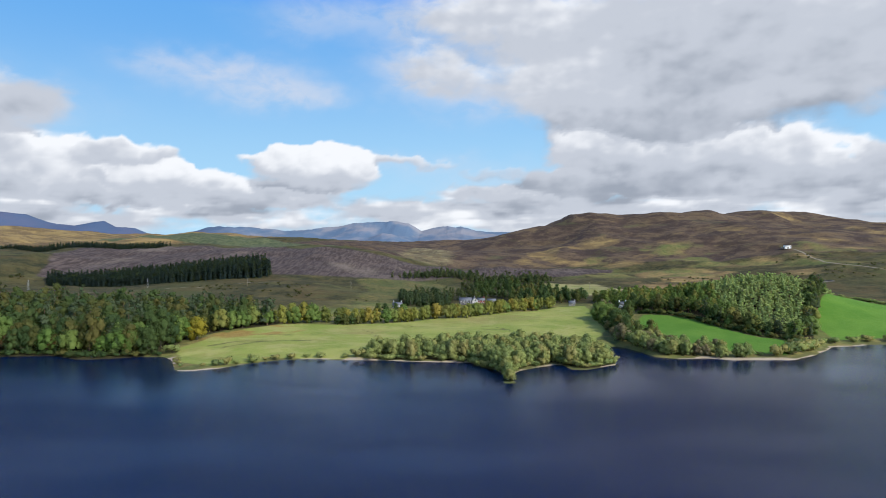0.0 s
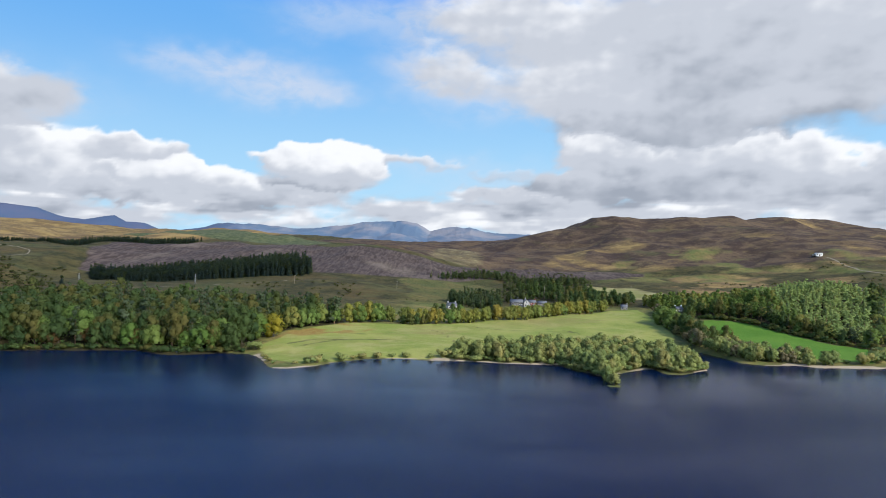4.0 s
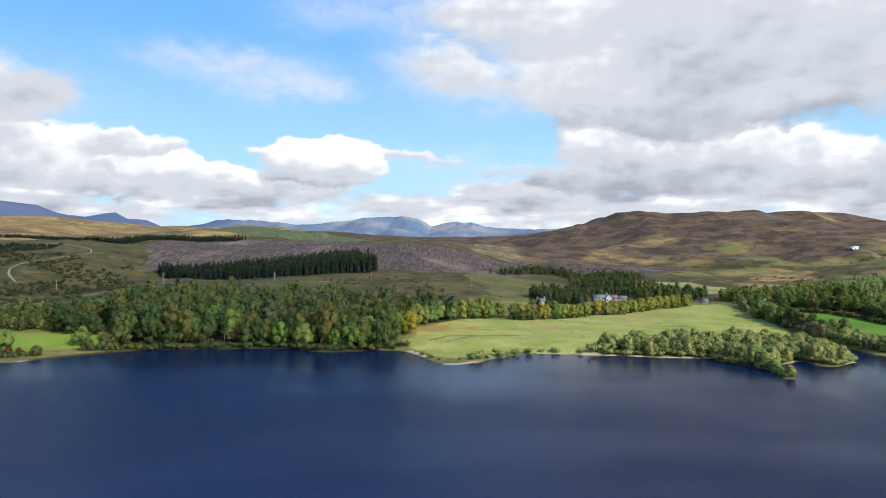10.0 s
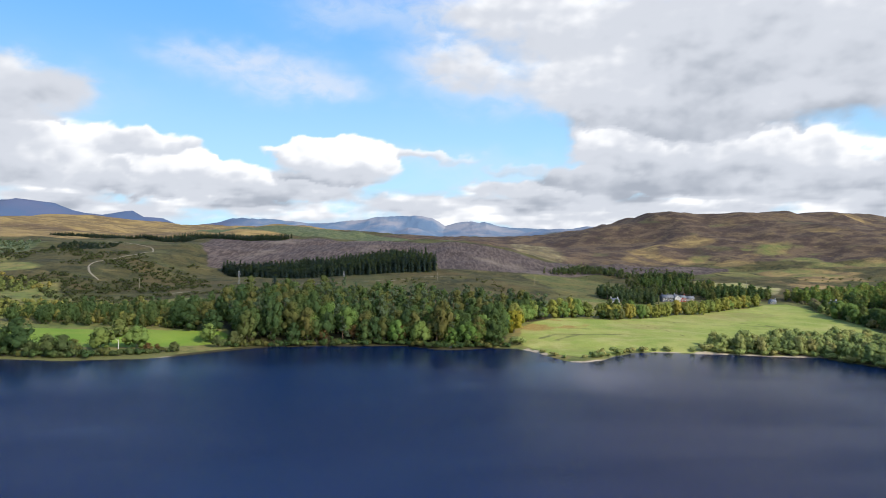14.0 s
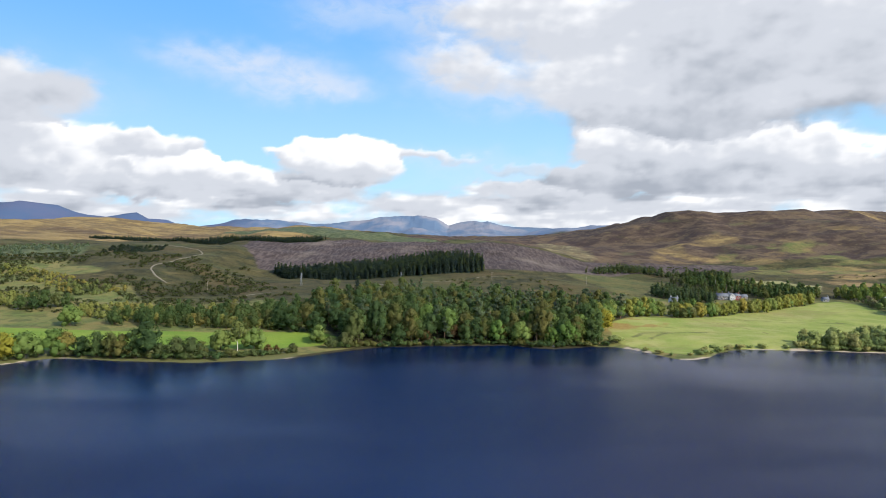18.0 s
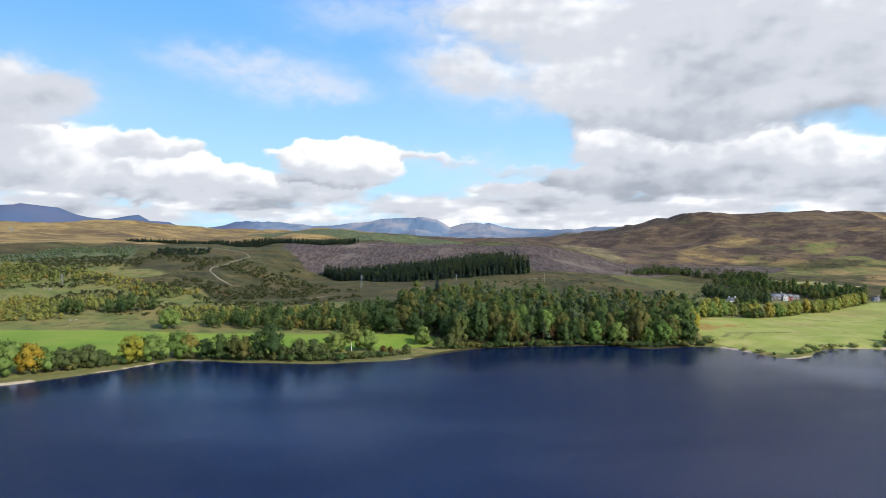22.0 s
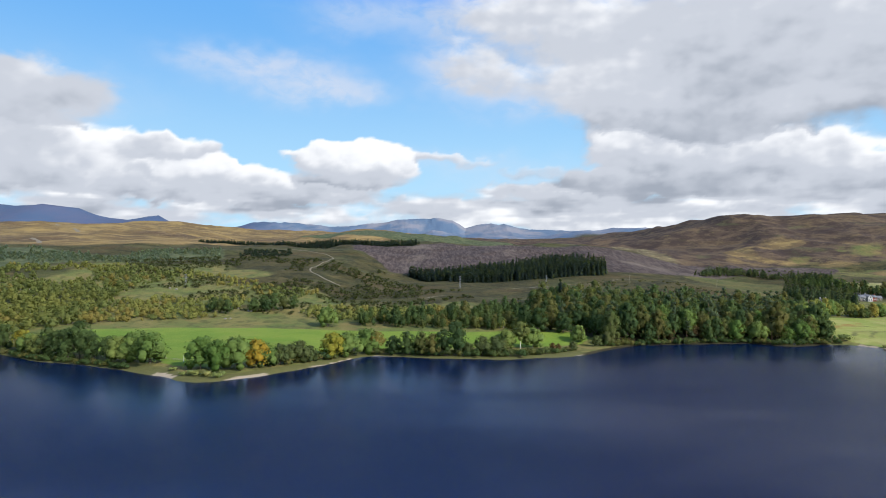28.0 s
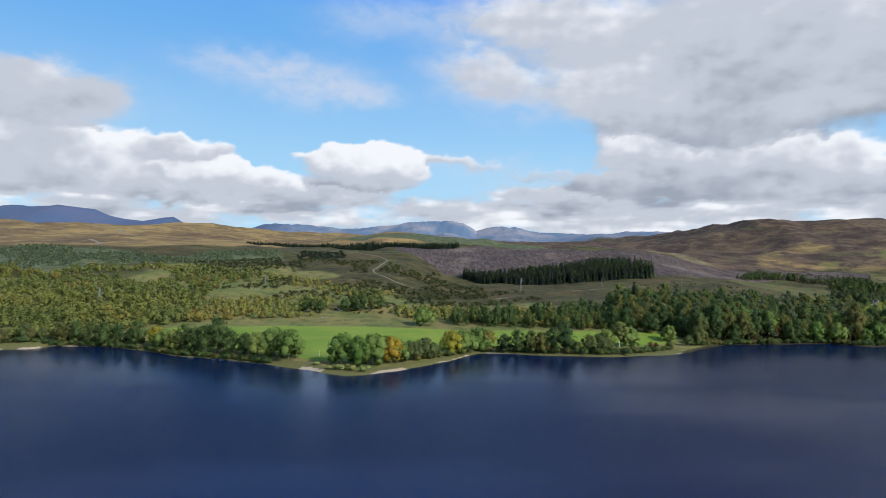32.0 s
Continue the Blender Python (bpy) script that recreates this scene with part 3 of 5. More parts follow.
FOOT_GRASS = [(210, 735), (290, 735), (386, 822), (411, 895), (394, 953), (300, 960), (283, 867)]
SHOULDER_GRASS = [(230, 1030), (300, 1040), (350, 1075), (290, 1110), (225, 1085)]
FOOT_BAND = [(150, 870), (420, 790), (1100, 740), (1300, 900), (1000, 1010), (620, 1020), (450, 1070), (250, 1130), (150, 1060)]
CREAM = [(-80, 1040), (-66, 1230), (-12, 1250), (10, 1180), (22, 1040), (-20, 985), (-60, 995)]
HILL_EAST = [(560, 1120), (640, 1330), (720, 1560), (1000, 1720), (1500, 1700), (1500, 1000), (900, 960)]
GREENER = [(60, 870), (220, 830), (420, 800), (700, 700), (1100, 760), (1000, 900), (700, 980), (420, 1120), (240, 1160), (180, 1050)]
BRACKEN_CORNER = [(-148, 398), (-128, 402), (-104, 416), (-96, 428), (-116, 440), (-140, 430)]
BRACKEN_EDGE = [(-162, 366), (-146, 374), (-138, 398), (-150, 404), (-162, 392)]
TRACK = [(-640, 830), (-579, 794), (-556, 778), (-541, 748), (-545, 710), (-551, 660), (-553, 640), (-547, 616), (-528, 583), (-506, 562)]
HILL_PATH = [(-470, 500), (-446, 509), (-424, 530), (-399, 551), (-373, 574), (-332, 596), (-250, 640), (-180, 690)]
MOOR_TRACKS = [[(-965, 828), (-945, 810), (-935, 800), (-922, 774)], [(-1058, 1103), (-1040, 1085), (-1022, 1056)], [(-1222, 1331), (-1200, 1325)]]
ROAD = [(562, 1014), (550, 952), (531, 864), (560, 801), (640, 740), (800, 700)]

BIG_WOOD = [(-320, 356), (-312, 347), (-290, 352), (-235, 357), (-205, 350), (-160, 356), (-158, 368), (-162, 392), (-146, 425), (-118, 448), (-125, 472), (-190, 482), (-260, 485), (-315, 478), (-345, 440), (-350, 404), (-328, 378)]
ALDER_STRIP = [(-42, 343), (10, 337), (20, 325), (29, 304), (40, 317), (50, 325), (60, 332), (70, 316), (80, 323), (87, 329), (90, 348), (84, 370), (60, 376), (20, 374), (-10, 366), (-40, 358)]
PINE_KNOLL = [(160, 508), (182, 490), (197, 446), (210, 412), (226, 394), (240, 408), (258, 440), (285, 480), (340, 560), (370, 600), (330, 610), (240, 590), (180, 570), (150, 545)]

DITCHES = [[(-128, 366), (-112, 386), (-80, 392)], [(20, 462), (40, 452), (52, 420), (58, 392)], [(-137, 371), (-126, 385), (-109, 389)], [(-58, 441), (-47, 424), (-40, 392)], [(-25, 460), (4, 447), (44, 443)], [(-130, 409), (-99, 410)]]


def axis(*spans):
    out = [np.arange(a, b, step) for a, b, step in spans]
    return np.concatenate(out + [[spans[-1][1]]])


gx = axis((-3500, -1700, 60), (-1700, -1000, 18), (-1000, -800, 7), (-800, 330, 3.6), (330, 700, 7), (700, 1300, 18), (1300, 3500, 60))
gy = axis((190, 230, 8), (230, 420, 2.8), (420, 620, 4.6), (620, 1200, 7.5), (1200, 1900, 14), (1900, 4960, 34))
GX, GY = np.meshgrid(gx, gy)
GZ = height(GX, GY)
inland = GY - shore(GX) + fractal(GX, GY, 14, 3, 5) * 2.2
LAND = {
    "meadow": np.maximum(patch(MEADOW, GX, GY, 3), patch(PALE_FIELD, GX, GY, 8) * .46),
    "pasture": np.maximum(np.maximum(patch(LOW_PASTURE, GX, GY, 3), patch(EAST_PASTURE, GX, GY, 2)), patch(FAR_PASTURE, GX, GY, 3)),
    # CREAM: pale grass, with its sunlit brightness put into the colour too
    "pale": most(patch(CREAM, GX, GY, 20) * .46, patch(SHOULDER_GRASS, GX, GY, 18) * .34, patch(PALE_FIELD, GX, GY, 8)),
    "felled": patch(FELLED, GX, GY, 10),
    "gold": most(patch(GOLD_MOOR, GX, GY, 34), patch(FOOT_BAND, GX, GY, 70) * ramp(fractal(GX, GY, 60, 5, 41), -.4, .45) * (.62 + .16 * ramp(GX, 420, 640)),
                 patch(FOOT_GRASS, GX, GY, 22) * ramp(fractal(GX, GY, 70, 4, 37), -.3, .15) * .85,
                 # HILL_FOOT: gold patches stand for cloud-lit ground, painted into the colour
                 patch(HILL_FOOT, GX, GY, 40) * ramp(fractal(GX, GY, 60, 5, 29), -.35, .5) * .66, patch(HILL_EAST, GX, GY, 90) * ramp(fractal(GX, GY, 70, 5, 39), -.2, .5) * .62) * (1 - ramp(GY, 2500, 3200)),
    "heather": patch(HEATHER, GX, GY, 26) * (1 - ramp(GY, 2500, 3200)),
    "verdant": most(patch(FOOT_BAND, GX, GY, 60) * ramp(fractal(GX, GY, 52, 5, 43), -.25, .5) * .64, patch(GREENER, GX, GY, 60) * ramp(fractal(GX, GY, 60, 5, 33), -.3, .6) * .66, patch(GREEN_SLOPE, GX, GY, 12) * .5,
                    patch(WEST_GRASS, GX, GY, 14) * ramp(fractal(GX, GY, 80, 3, 87), -.35, .1), (1 - ramp(GZ + fractal(GX, GY, 40, 3, 88) * 4, 9, 16)) * (1 - ramp(GY, 560, 640)) * .8),
    "litter": np.maximum(patch(BIG_WOOD, GX, GY, 4), np.maximum(patch(PINE_KNOLL, GX, GY, 3), patch(ALDER_STRIP, GX, GY, 3) * .8)),
    # the dark litter colour carried down the bank below the wood
    "bank_litter": (1 - ramp(inland, 1.0, 7.0)) * ramp(GX, -345, -330) * (1 - ramp(GX, -172, -160)),
    "bracken": .78 * np.maximum(patch(BRACKEN_EDGE, GX, GY, 9), patch(BRACKEN_CORNER, GX, GY, 14)) * ramp(fractal(GX, GY, 13, 4, 44), -0.3, 0.35),
    "reed": np.maximum((1 - ramp(inland, 2.5, 7)) * ramp(fractal(GX, GY, 30, 3, 12), -0.35, 0.1), (1 - ramp(inland, 9, 15)) * (1 - ramp(GX, -345, -330)) * .75),
    "sand": (1 - ramp(inland, 1.0, 2.6)) * ramp(fractal(GX, GY, 30, 3, 14) + ramp(GX, -160, -130) * .10, -0.02, 0.3) * 0.8 * ramp(np.hypot(GX - 30, GY - 285), 8, 14),
    "path": (1 - ramp(away(HILL_PATH, GX, GY), 1.0, 5.0)) * 0.55 * ramp(fractal(GX, GY, 40, 2, 19), -.3, .1),
    "sapling": np.maximum(patch(FAR_PLANTING, GX, GY, 14), patch(PLANTATION, GX, GY, 9) * .9),
    # where the painted blue haze covers the mountains
    "haze_blue": ramp(GY + fractal(GX, GY, 200, 3, 9) * 200, 2700, 3400),
}
for ditch in DITCHES:
    LAND["reed"] = np.maximum(LAND["reed"], (1 - ramp(away(ditch, GX, GY) + fractal(GX, GY, 10, 3, 17) * 2, .8, 4.5)) * .7)
    LAND["meadow"] = LAND["meadow"] * (1 - (1 - ramp(away(ditch, GX, GY) + fractal(GX, GY, 10, 3, 17) * 2, .5, 4.0)) * .6)
BEACHES = [(-144, 339, 14), (-548, 252, 11), (-510, 249, 11), (8, 335, 8), (-46, 342, 8), (172, 342, 22), (150, 346, 14), (-722, 305, 9)]
for bx, by, br in BEACHES:
    LAND["sand"] = np.maximum(LAND["sand"], (1 - ramp(np.hypot(GX - bx, GY - by), br * 0.6, br)) * (1 - ramp(inland, 2.6, 6.0)))
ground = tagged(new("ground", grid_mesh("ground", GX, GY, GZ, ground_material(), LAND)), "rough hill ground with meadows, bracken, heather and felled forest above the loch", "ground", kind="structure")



def on_ground(x, y):
    """Height of the ground's surface between its grid lines."""
    i, j = np.clip(np.searchsorted(gx, x) - 1, 0, len(gx) - 2), np.clip(np.searchsorted(gy, y) - 1, 0, len(gy) - 2)
    u, v = (x - gx[i]) / (gx[i + 1] - gx[i]), (y - gy[j]) / (gy[j + 1] - gy[j])
    return (GZ[j, i] * (1 - u) + GZ[j, i + 1] * u) * (1 - v) + (GZ[j + 1, i] * (1 - u) + GZ[j + 1, i + 1] * u) * v


def strip(name, line, wide, material, label):
    """A worn strip of gravel laid over the ground along a line, its edges uneven."""
    line = np.asarray(line, float)
    far = np.concatenate([[0], np.cumsum(np.hypot(*np.diff(line, axis=0).T))])
    s = np.arange(0, far[-1], 1.5)
    soft = [np.convolve(np.pad(np.interp(s, far, line[:, k]), 8, mode="edge"), np.ones(17) / 17, "valid") for k in (0, 1)]
    d = np.gradient(np.stack(soft, 1), axis=0)
    d /= np.linalg.norm(d, axis=1, keepdims=True)
    half = wide / 2 * (1 + .35 * fractal(soft[0], soft[1], 12, 3, 41))
    x = np.stack([soft[0] - d[:, 1] * half * k for k in (-1, -.4, .4, 1)], 1)
    y = np.stack([soft[1] + d[:, 0] * half * k for k in (-1, -.4, .4, 1)], 1)
    z = on_ground(x, y) + np.array([-.05, .22, .22, -.05])
    return tagged(new(name, grid_mesh(name, x, y, z, material)), label, name.split("_")[0], kind="structure")


TRACK_GRAVEL = plain("trodden hill gravel", (0.155, 0.132, 0.095), 0.98, 0.3, 0.5)
strip("track", TRACK, 1.9, TRACK_GRAVEL, "pale gravel track winding over the rough hillside")
strip("road", ROAD, 4.5, TRACK_GRAVEL, "thin pale road climbing to the white building")
for line in MOOR_TRACKS:
    strip("track", line, 6.0, TRACK_GRAVEL, "worn pale patch of an old track on the moor")

wx, wy = np.meshgrid(axis((-4800, -1000, 190), (-1000, 500, 6), (500, 4800, 180)), axis((-4800, 0, 160), (0, 180, 20), (180, 420, 4), (420, 760, 34)))
lee = {"open": ramp(shore(wx) - wy + fractal(wx, wy, 60, 3, 15) * 14, 10, 130)}
tagged(new("water", grid_mesh("water", wx, wy, np.zeros_like(wx), water_material(), lee)), "dark blue rippled water of the loch", "water", kind="structure")

# ---- sky ----
CENTRE, RADIUS = (-245.0, -35.0), 4740.0
az, rise = np.meshgrid(np.linspace(-52, 52, 400), np.concatenate([np.linspace(-0.03, 0.0, 4), np.linspace(0.002, 0.42, 120), np.linspace(0.44, 1.9, 24)]))
# clouds: (bearing in degrees, tangent of the elevation, half width, half height, weight, how brightly lit)
LOW_BANK = [(-28.6, 0.124, 2.8, 0.036, 1, 1.0), (-30.5, 0.104, 2.6, 0.032, 1, 0.95), (-24.1, 0.134, 3.6, 0.027, 0.9, 0.72), (-22.8, 0.104, 4.4, 0.023, 1, 1.0), (-18.6, 0.102, 2.6, 0.022, 1, 1.0), (-15.9, 0.090, 3.0, 0.019, 1, 0.85), (-33.4, 0.125, 3.2, 0.037, 1, 0.6), (-33.7, 0.093, 4.2, 0.031, 1, 0.5), (-37.4, 0.106, 3.8, 0.045, 1, 0.6), (-27.0, 0.076, 7.6, 0.017, 1, 0.42), (-18.4, 0.073, 7.3, 0.015, 0.95, 0.4), (-10.8, 0.08, 4.9, 0.016, 0.85, 0.55)]
MID_CLOUDS = [(-10.6, 0.131, 3.0, 0.029, 1.1, 1.05), (-6.6, 0.127, 3.2, 0.033, 1.1, 1.0), (-8.9, 0.099, 4.7, 0.011, 0.95, 0.45), (-0.3, 0.138, 4.3, 0.012, 0.7, 0.8), (7.8, 0.119, 3.5, 0.013, 0.5, 0.65), (6.3, 0.088, 3.0, 0.013, 0.75, 0.7), (-0.8, 0.065, 5.6, 0.016, 0.9, 0.85)]
SIDE_CLOUD = [(-32.2, 0.205, 4.2, 0.030, 0.8, 0.62), (-36.4, 0.208, 4.2, 0.034, 0.9, 0.66), (-35.5, 0.172, 4.2, 0.034, 0.9, 0.55)]
# out of view, added for the water's reflections: open blue to the west, great cloud overhead to the east
HIGH_CLOUDS = [(23, 0.50, 8, 0.10, 1, 0.7), (36, 0.50, 14, 0.14, 1, 1.0), (36, 0.72, 12, 0.16, 1, 1.0), (44, 0.80, 12, 0.2, 1, 1.0), (34, 1.05, 11, 0.22, 0.9, 1.0), (44, 1.25, 13, 0.28, 1, 1.0)]
# thin veils: (bearing, tangent of the elevation, half width, half height, density)
VEILS = [(-21.1, 0.274, 3.1, 0.014, 0.45), (-17.9, 0.266, 3.9, 0.020, 0.75), (-14.2, 0.259, 4.5, 0.024, 0.95), (-10.8, 0.249, 3.5, 0.020, 0.95), (-8.6, 0.241, 1.9, 0.012, 0.8), (-14.0, 0.235, 3.0, 0.020, 0.3), (-8.9, 0.361, 4.2, 0.034, 0.55),
         (-4.3, 0.365, 3.0, 0.026, 0.45), (0.2, 0.285, 3.0, 0.036, 0.85), (4.3, 0.249, 3.8, 0.034, 0.85), (7.8, 0.239, 2.5, 0.023, 0.7), (3.8, 0.365, 6.6, 0.039, 0.9), (-32.0, 0.19, 6.0, 0.04, 0.4), (9.0, 0.10, 8.0, 0.03, 0.45), (-2.0, 0.135, 6.0, 0.014, 0.6)]
GREAT_CLOUD = [(1.2, 0.288, 2.4, 0.028, 0.72, 0.83), (4.2, 0.262, 3.0, 0.028, 0.75, 0.83), (4.6, 0.365, 5.4, 0.04, 0.78, 0.83), (12.3, 0.341, 6.6, 0.055, 0.85, 0.78), (27.5, 0.215, 6.5, 0.02, 0.9, 0.83), (13.2, 0.252, 4.6, 0.05, 0.95, 0.83), (17.5, 0.243, 3.5, 0.051, 1, 0.78), (22.9, 0.272, 6.7, 0.092, 1.2, 0.48), (20.7, 0.193, 6.0, 0.042, 1.1, 0.4), (28.6, 0.249, 7.6, 0.066, 1.2, 0.44), (32.9, 0.293, 6.0, 0.046, 1.1, 0.62), (26.3, 0.321, 6.6, 0.035, 1, 0.56), (39.6, 0.272, 6.1, 0.070, 1.2, 0.68)]
RIGHT_BANK = [(16.3, 0.145, 3.2, 0.034, 1.1, 0.81), (20.7, 0.122, 4.0, 0.027, 1, 0.61), (25.1, 0.13, 3.4, 0.027, 1, 0.64), (29.5, 0.131, 3.4, 0.034, 1.1, 0.87), (32.5, 0.114, 3.1, 0.027, 1, 0.74), (19.8, 0.092, 8.2, 0.022, 1, 0.27), (29.1, 0.08, 7.2, 0.022, 1, 0.27), (13.7, 0.103, 3.1, 0.022, 0.9, 0.39), (11.3, 0.073, 5.9, 0.017, 0.95, 0.39), (38.9, 0.091, 3.7, 0.042, 1, 0.49)]
wob_u = az + fractal(az * 10, rise * 900, 26, 5, 61) * 1.9
wob_v = rise + fractal(az * 10, rise * 900, 20, 5, 71) * 0.019
clear_sky, lit, weight = np.ones_like(az), np.zeros_like(az), np.full_like(az, 1e-4)
rng = np.random.default_rng(17)
puffs = []
for bank, heads, firm in ((LOW_BANK, 6, 1.6), (MID_CLOUDS, 5, 1.6), (SIDE_CLOUD, 0, 1.1), (GREAT_CLOUD, 0, 1.1), (RIGHT_BANK, 5, 1.4), (HIGH_CLOUDS, 0, 1.1)):
    for u, v, du, dv, w, shine in bank:
        puffs.append((u, v, du, dv, w, shine, firm))
        for a in np.radians(np.linspace(10, 170, heads) + rng.uniform(-14, 14, heads)) if dv > .02 else ():
            k = rng.uniform(.26, .46)
            puffs.append((u + du * .78 * math.cos(a), v + dv * .62 * math.sin(a), max(du * k, dv * 28 * k), dv * k * 1.15, w * .9, shine + .10 * math.sin(a) + rng.uniform(-.06, .10), firm))
for u, v, du, dv, w, shine, firm in puffs:
    q = ((wob_u - u) / (du * .95)) ** 2 + ((wob_v - v) / (dv * .86)) ** 2
    puff = np.clip(w, 0, 1) * np.exp(-(q ** firm) * 0.55)
    clear_sky = clear_sky * (1 - 0.97 * puff)
    tall = np.clip((wob_v - v) / dv + .35 * (wob_u - u) / du, -1.2, 1.2)
    near = puff ** 4
    lit, weight = lit + near * (shine * 0.72 + (0.62 * firm - 0.56) * min(1.0, dv / .02) * tall + 0.05), weight + near
cover = 1 - clear_sky
haze = np.clip(1.05 * np.exp(-((rise - 0.052) / 0.036) ** 2) * (0.9 + fractal(az * 10, rise * 1800, 50, 5, 81) * 0.8), 0, 1)
cover, lit, weight = np.maximum(cover, haze), lit + haze ** 2 * (0.60 + fractal(az * 10, rise * 3200, 45, 5, 91) * 0.75), weight + haze ** 2
veil = np.zeros_like(az)
for u, v, du, dv, w in VEILS:
    q = ((wob_u - u) / du) ** 2 + ((wob_v - v) / dv) ** 2
    veil = 1 - (1 - veil) * (1 - w * np.exp(-q * 0.9))
arc = np.radians(az)
tagged(new("backdrop", grid_mesh("backdrop", CENTRE[0] + RADIUS * np.sin(arc), CENTRE[1] + RADIUS * np.cos(arc), 60 + RADIUS * rise, sky_material(), {"cover": np.clip(cover, 0, 1.2), "lit": lit / weight, "veil": veil})),
       "blue sky with white and grey cumulus behind the hills", "sky", kind="structure")

# ---- trees ----
def part(name, me, parent, label=""):
    ob = new(name, me)
    ob.parent = parent
    return tagged(ob, label)


def tube(rows, sides=6):
    """A tapered limb through (x, y, z, radius) rows: vertices and quads."""
    ring = np.linspace(0, 2 * np.pi, sides, endpoint=False)
    v = np.array([[x + r * math.cos(a), y + r * math.sin(a), z] for x, y, z, r in rows for a in ring])
    f = [[k * sides + i, k * sides + (i + 1) % sides, (k + 1) * sides + (i + 1) % sides, (k + 1) * sides + i] for k in range(len(rows) - 1) for i in range(sides)]
    return v, np.array(f)


def joined(pieces):
    vs, fs, n = [], [], 0
    for v, f in pieces:
        vs.append(v)
        fs.append(f + n)
        n += len(v)
    return np.concatenate(vs), np.concatenate(fs)


def leaves(points, normals, size, rng, flat=0.42):
    """Leaf clumps: one bent four-cornered spray at each point, facing roughly along its normal."""
    n = len(points)
    nor = normals + rng.normal(0, flat, (n, 3))
    middle, reach = points.mean(0), np.ptp(points, axis=0) / 2 + 1e-3
    soft = normals * .32 + (points - middle) / reach * .60 + (0, 0, .36) + rng.normal(0, .13, (n, 3))
    soft /= np.linalg.norm(soft, axis=1, keepdims=True) + 1e-9
    nor /= np.linalg.norm(nor, axis=1, keepdims=True) + 1e-9
    side = np.cross(nor, rng.normal(0, 1, (n, 3)))
    side /= np.linalg.norm(side, axis=1, keepdims=True) + 1e-9
    up = np.cross(nor, side)
    s = (size * rng.uniform(0.6, 1.35, n))[:, None]
    k = rng.uniform(0.55, 1.0, n)[:, None]
    corner = [points + side * s, points + up * s * k + nor * s * 0.3, points - side * s * rng.uniform(0.7, 1.1, n)[:, None], points - up * s * k + nor * s * 0.2]
    return np.stack(corner, 1).reshape(-1, 3), np.arange(4 * n).reshape(n, 4), soft.repeat(4, 0)


def lobes_of(rng, tall, wide, low, count):
    """Centres and radii of the boughs' leaf masses in a broad crown."""
    out = []
    for k in range(count):
        a, h = k * 2.4 + rng.uniform(-0.5, 0.5), (k + 0.5) / count
        belly = math.sqrt(max(0.05, 1 - (1.55 * h - 0.62) ** 2))
        r = wide * rng.uniform(0.22, 0.46) * (0.70 + 0.30 * belly)
        d = max(0.0, wide * belly * rng.uniform(0.88, 1.10) - r * 0.85)
        out.append((d * math.cos(a), d * math.sin(a), low + r * 0.6 + (tall - low - r * 1.2) * h, r, r * rng.uniform(0.9, 1.25)))
    out.append((0, 0, tall - wide * 0.36, wide * 0.42, wide * 0.40))
    out.append((0, 0, low + (tall - low) * 0.45, wide * 0.62, (tall - low) * 0.36))
    return out


def on_lobes(lobes, n, rng, droop=0.35):
    w = np.array([l[3] ** 2 for l in lobes])
    pick = np.array(lobes)[rng.choice(len(lobes), n, p=w / w.sum())]
    d = rng.normal(0, 1, (n, 3))
    d /= np.linalg.norm(d, axis=1, keepdims=True)
    d[:, 2] = np.where(d[:, 2] < -droop, -d[:, 2] * 0.6, d[:, 2])
    r = rng.triangular(0.66, 0.96, 1.30, n)
    return pick[:, :3] + d * np.stack([pick[:, 3] * r, pick[:, 3] * r, pick[:, 4] * r], 1), d


def masses(lobes, inner=0.80, sides=6):
    """The shaded inside of a crown: a closed body for each bough's leaves."""
    V, Fq, N, n = [], [], [], 0
    rings = [(-0.80, 0.60), (0.0, 1.0), (0.70, 0.70), (0.99, 0.08)]
    for x, y, z, r, q in lobes:
        d = np.array([(w * math.cos(a + h), w * math.sin(a + h), h) for h, w in rings for a in np.linspace(0, 2 * np.pi, sides, endpoint=False)])
        V.append(np.array((x, y, z)) + d * np.array((r, r, q)) * inner)
        N.append(d)
        Fq += [[n + k * sides + i, n + k * sides + (i + 1) % sides, n + (k + 1) * sides + (i + 1) % sides, n + (k + 1) * sides + i] for k in range(len(rings) - 1) for i in range(sides)]
        n += len(d)
    V, N = np.concatenate(V), np.concatenate(N)
    N = N * .45 + (V - V.mean(0)) / (np.ptp(V, axis=0) / 2) * .55 + (0, 0, .35)
    return V, np.array(Fq), N / np.linalg.norm(N, axis=1, keepdims=True)


def crowned(*bodies):
    """Leaves and the masses behind them as one crown."""
    v, f = joined([b[:2] for b in bodies])
    return v, f, np.concatenate([b[2] for b in bodies])


def broadleaf(seed, tall=11.0, wide=4.6, low=2.2, count=9, n=760, size=0.52, stem=0.26, far=False):
    rng = np.random.default_rng(seed)
    lobes = lobes_of(rng, tall, wide, low, count)
    crown = crowned(leaves(*on_lobes(lobes, n, rng), size, rng), masses(lobes[-2:] + lobes[:-2:5], 0.90, 4) if far else masses(lobes[-2:] + lobes[:-2:2], 0.86, 4))
    lean = rng.normal(0, 0.25, 2)
    limbs = [tube([(0, 0, -0.6, stem * 1.35), (0, 0, 0.4, stem), (lean[0] * .5, lean[1] * .5, low, stem * .8), (lean[0], lean[1], tall * .62, stem * .4), (lean[0], lean[1], tall * .86, .04)], 3 if far else 6)]
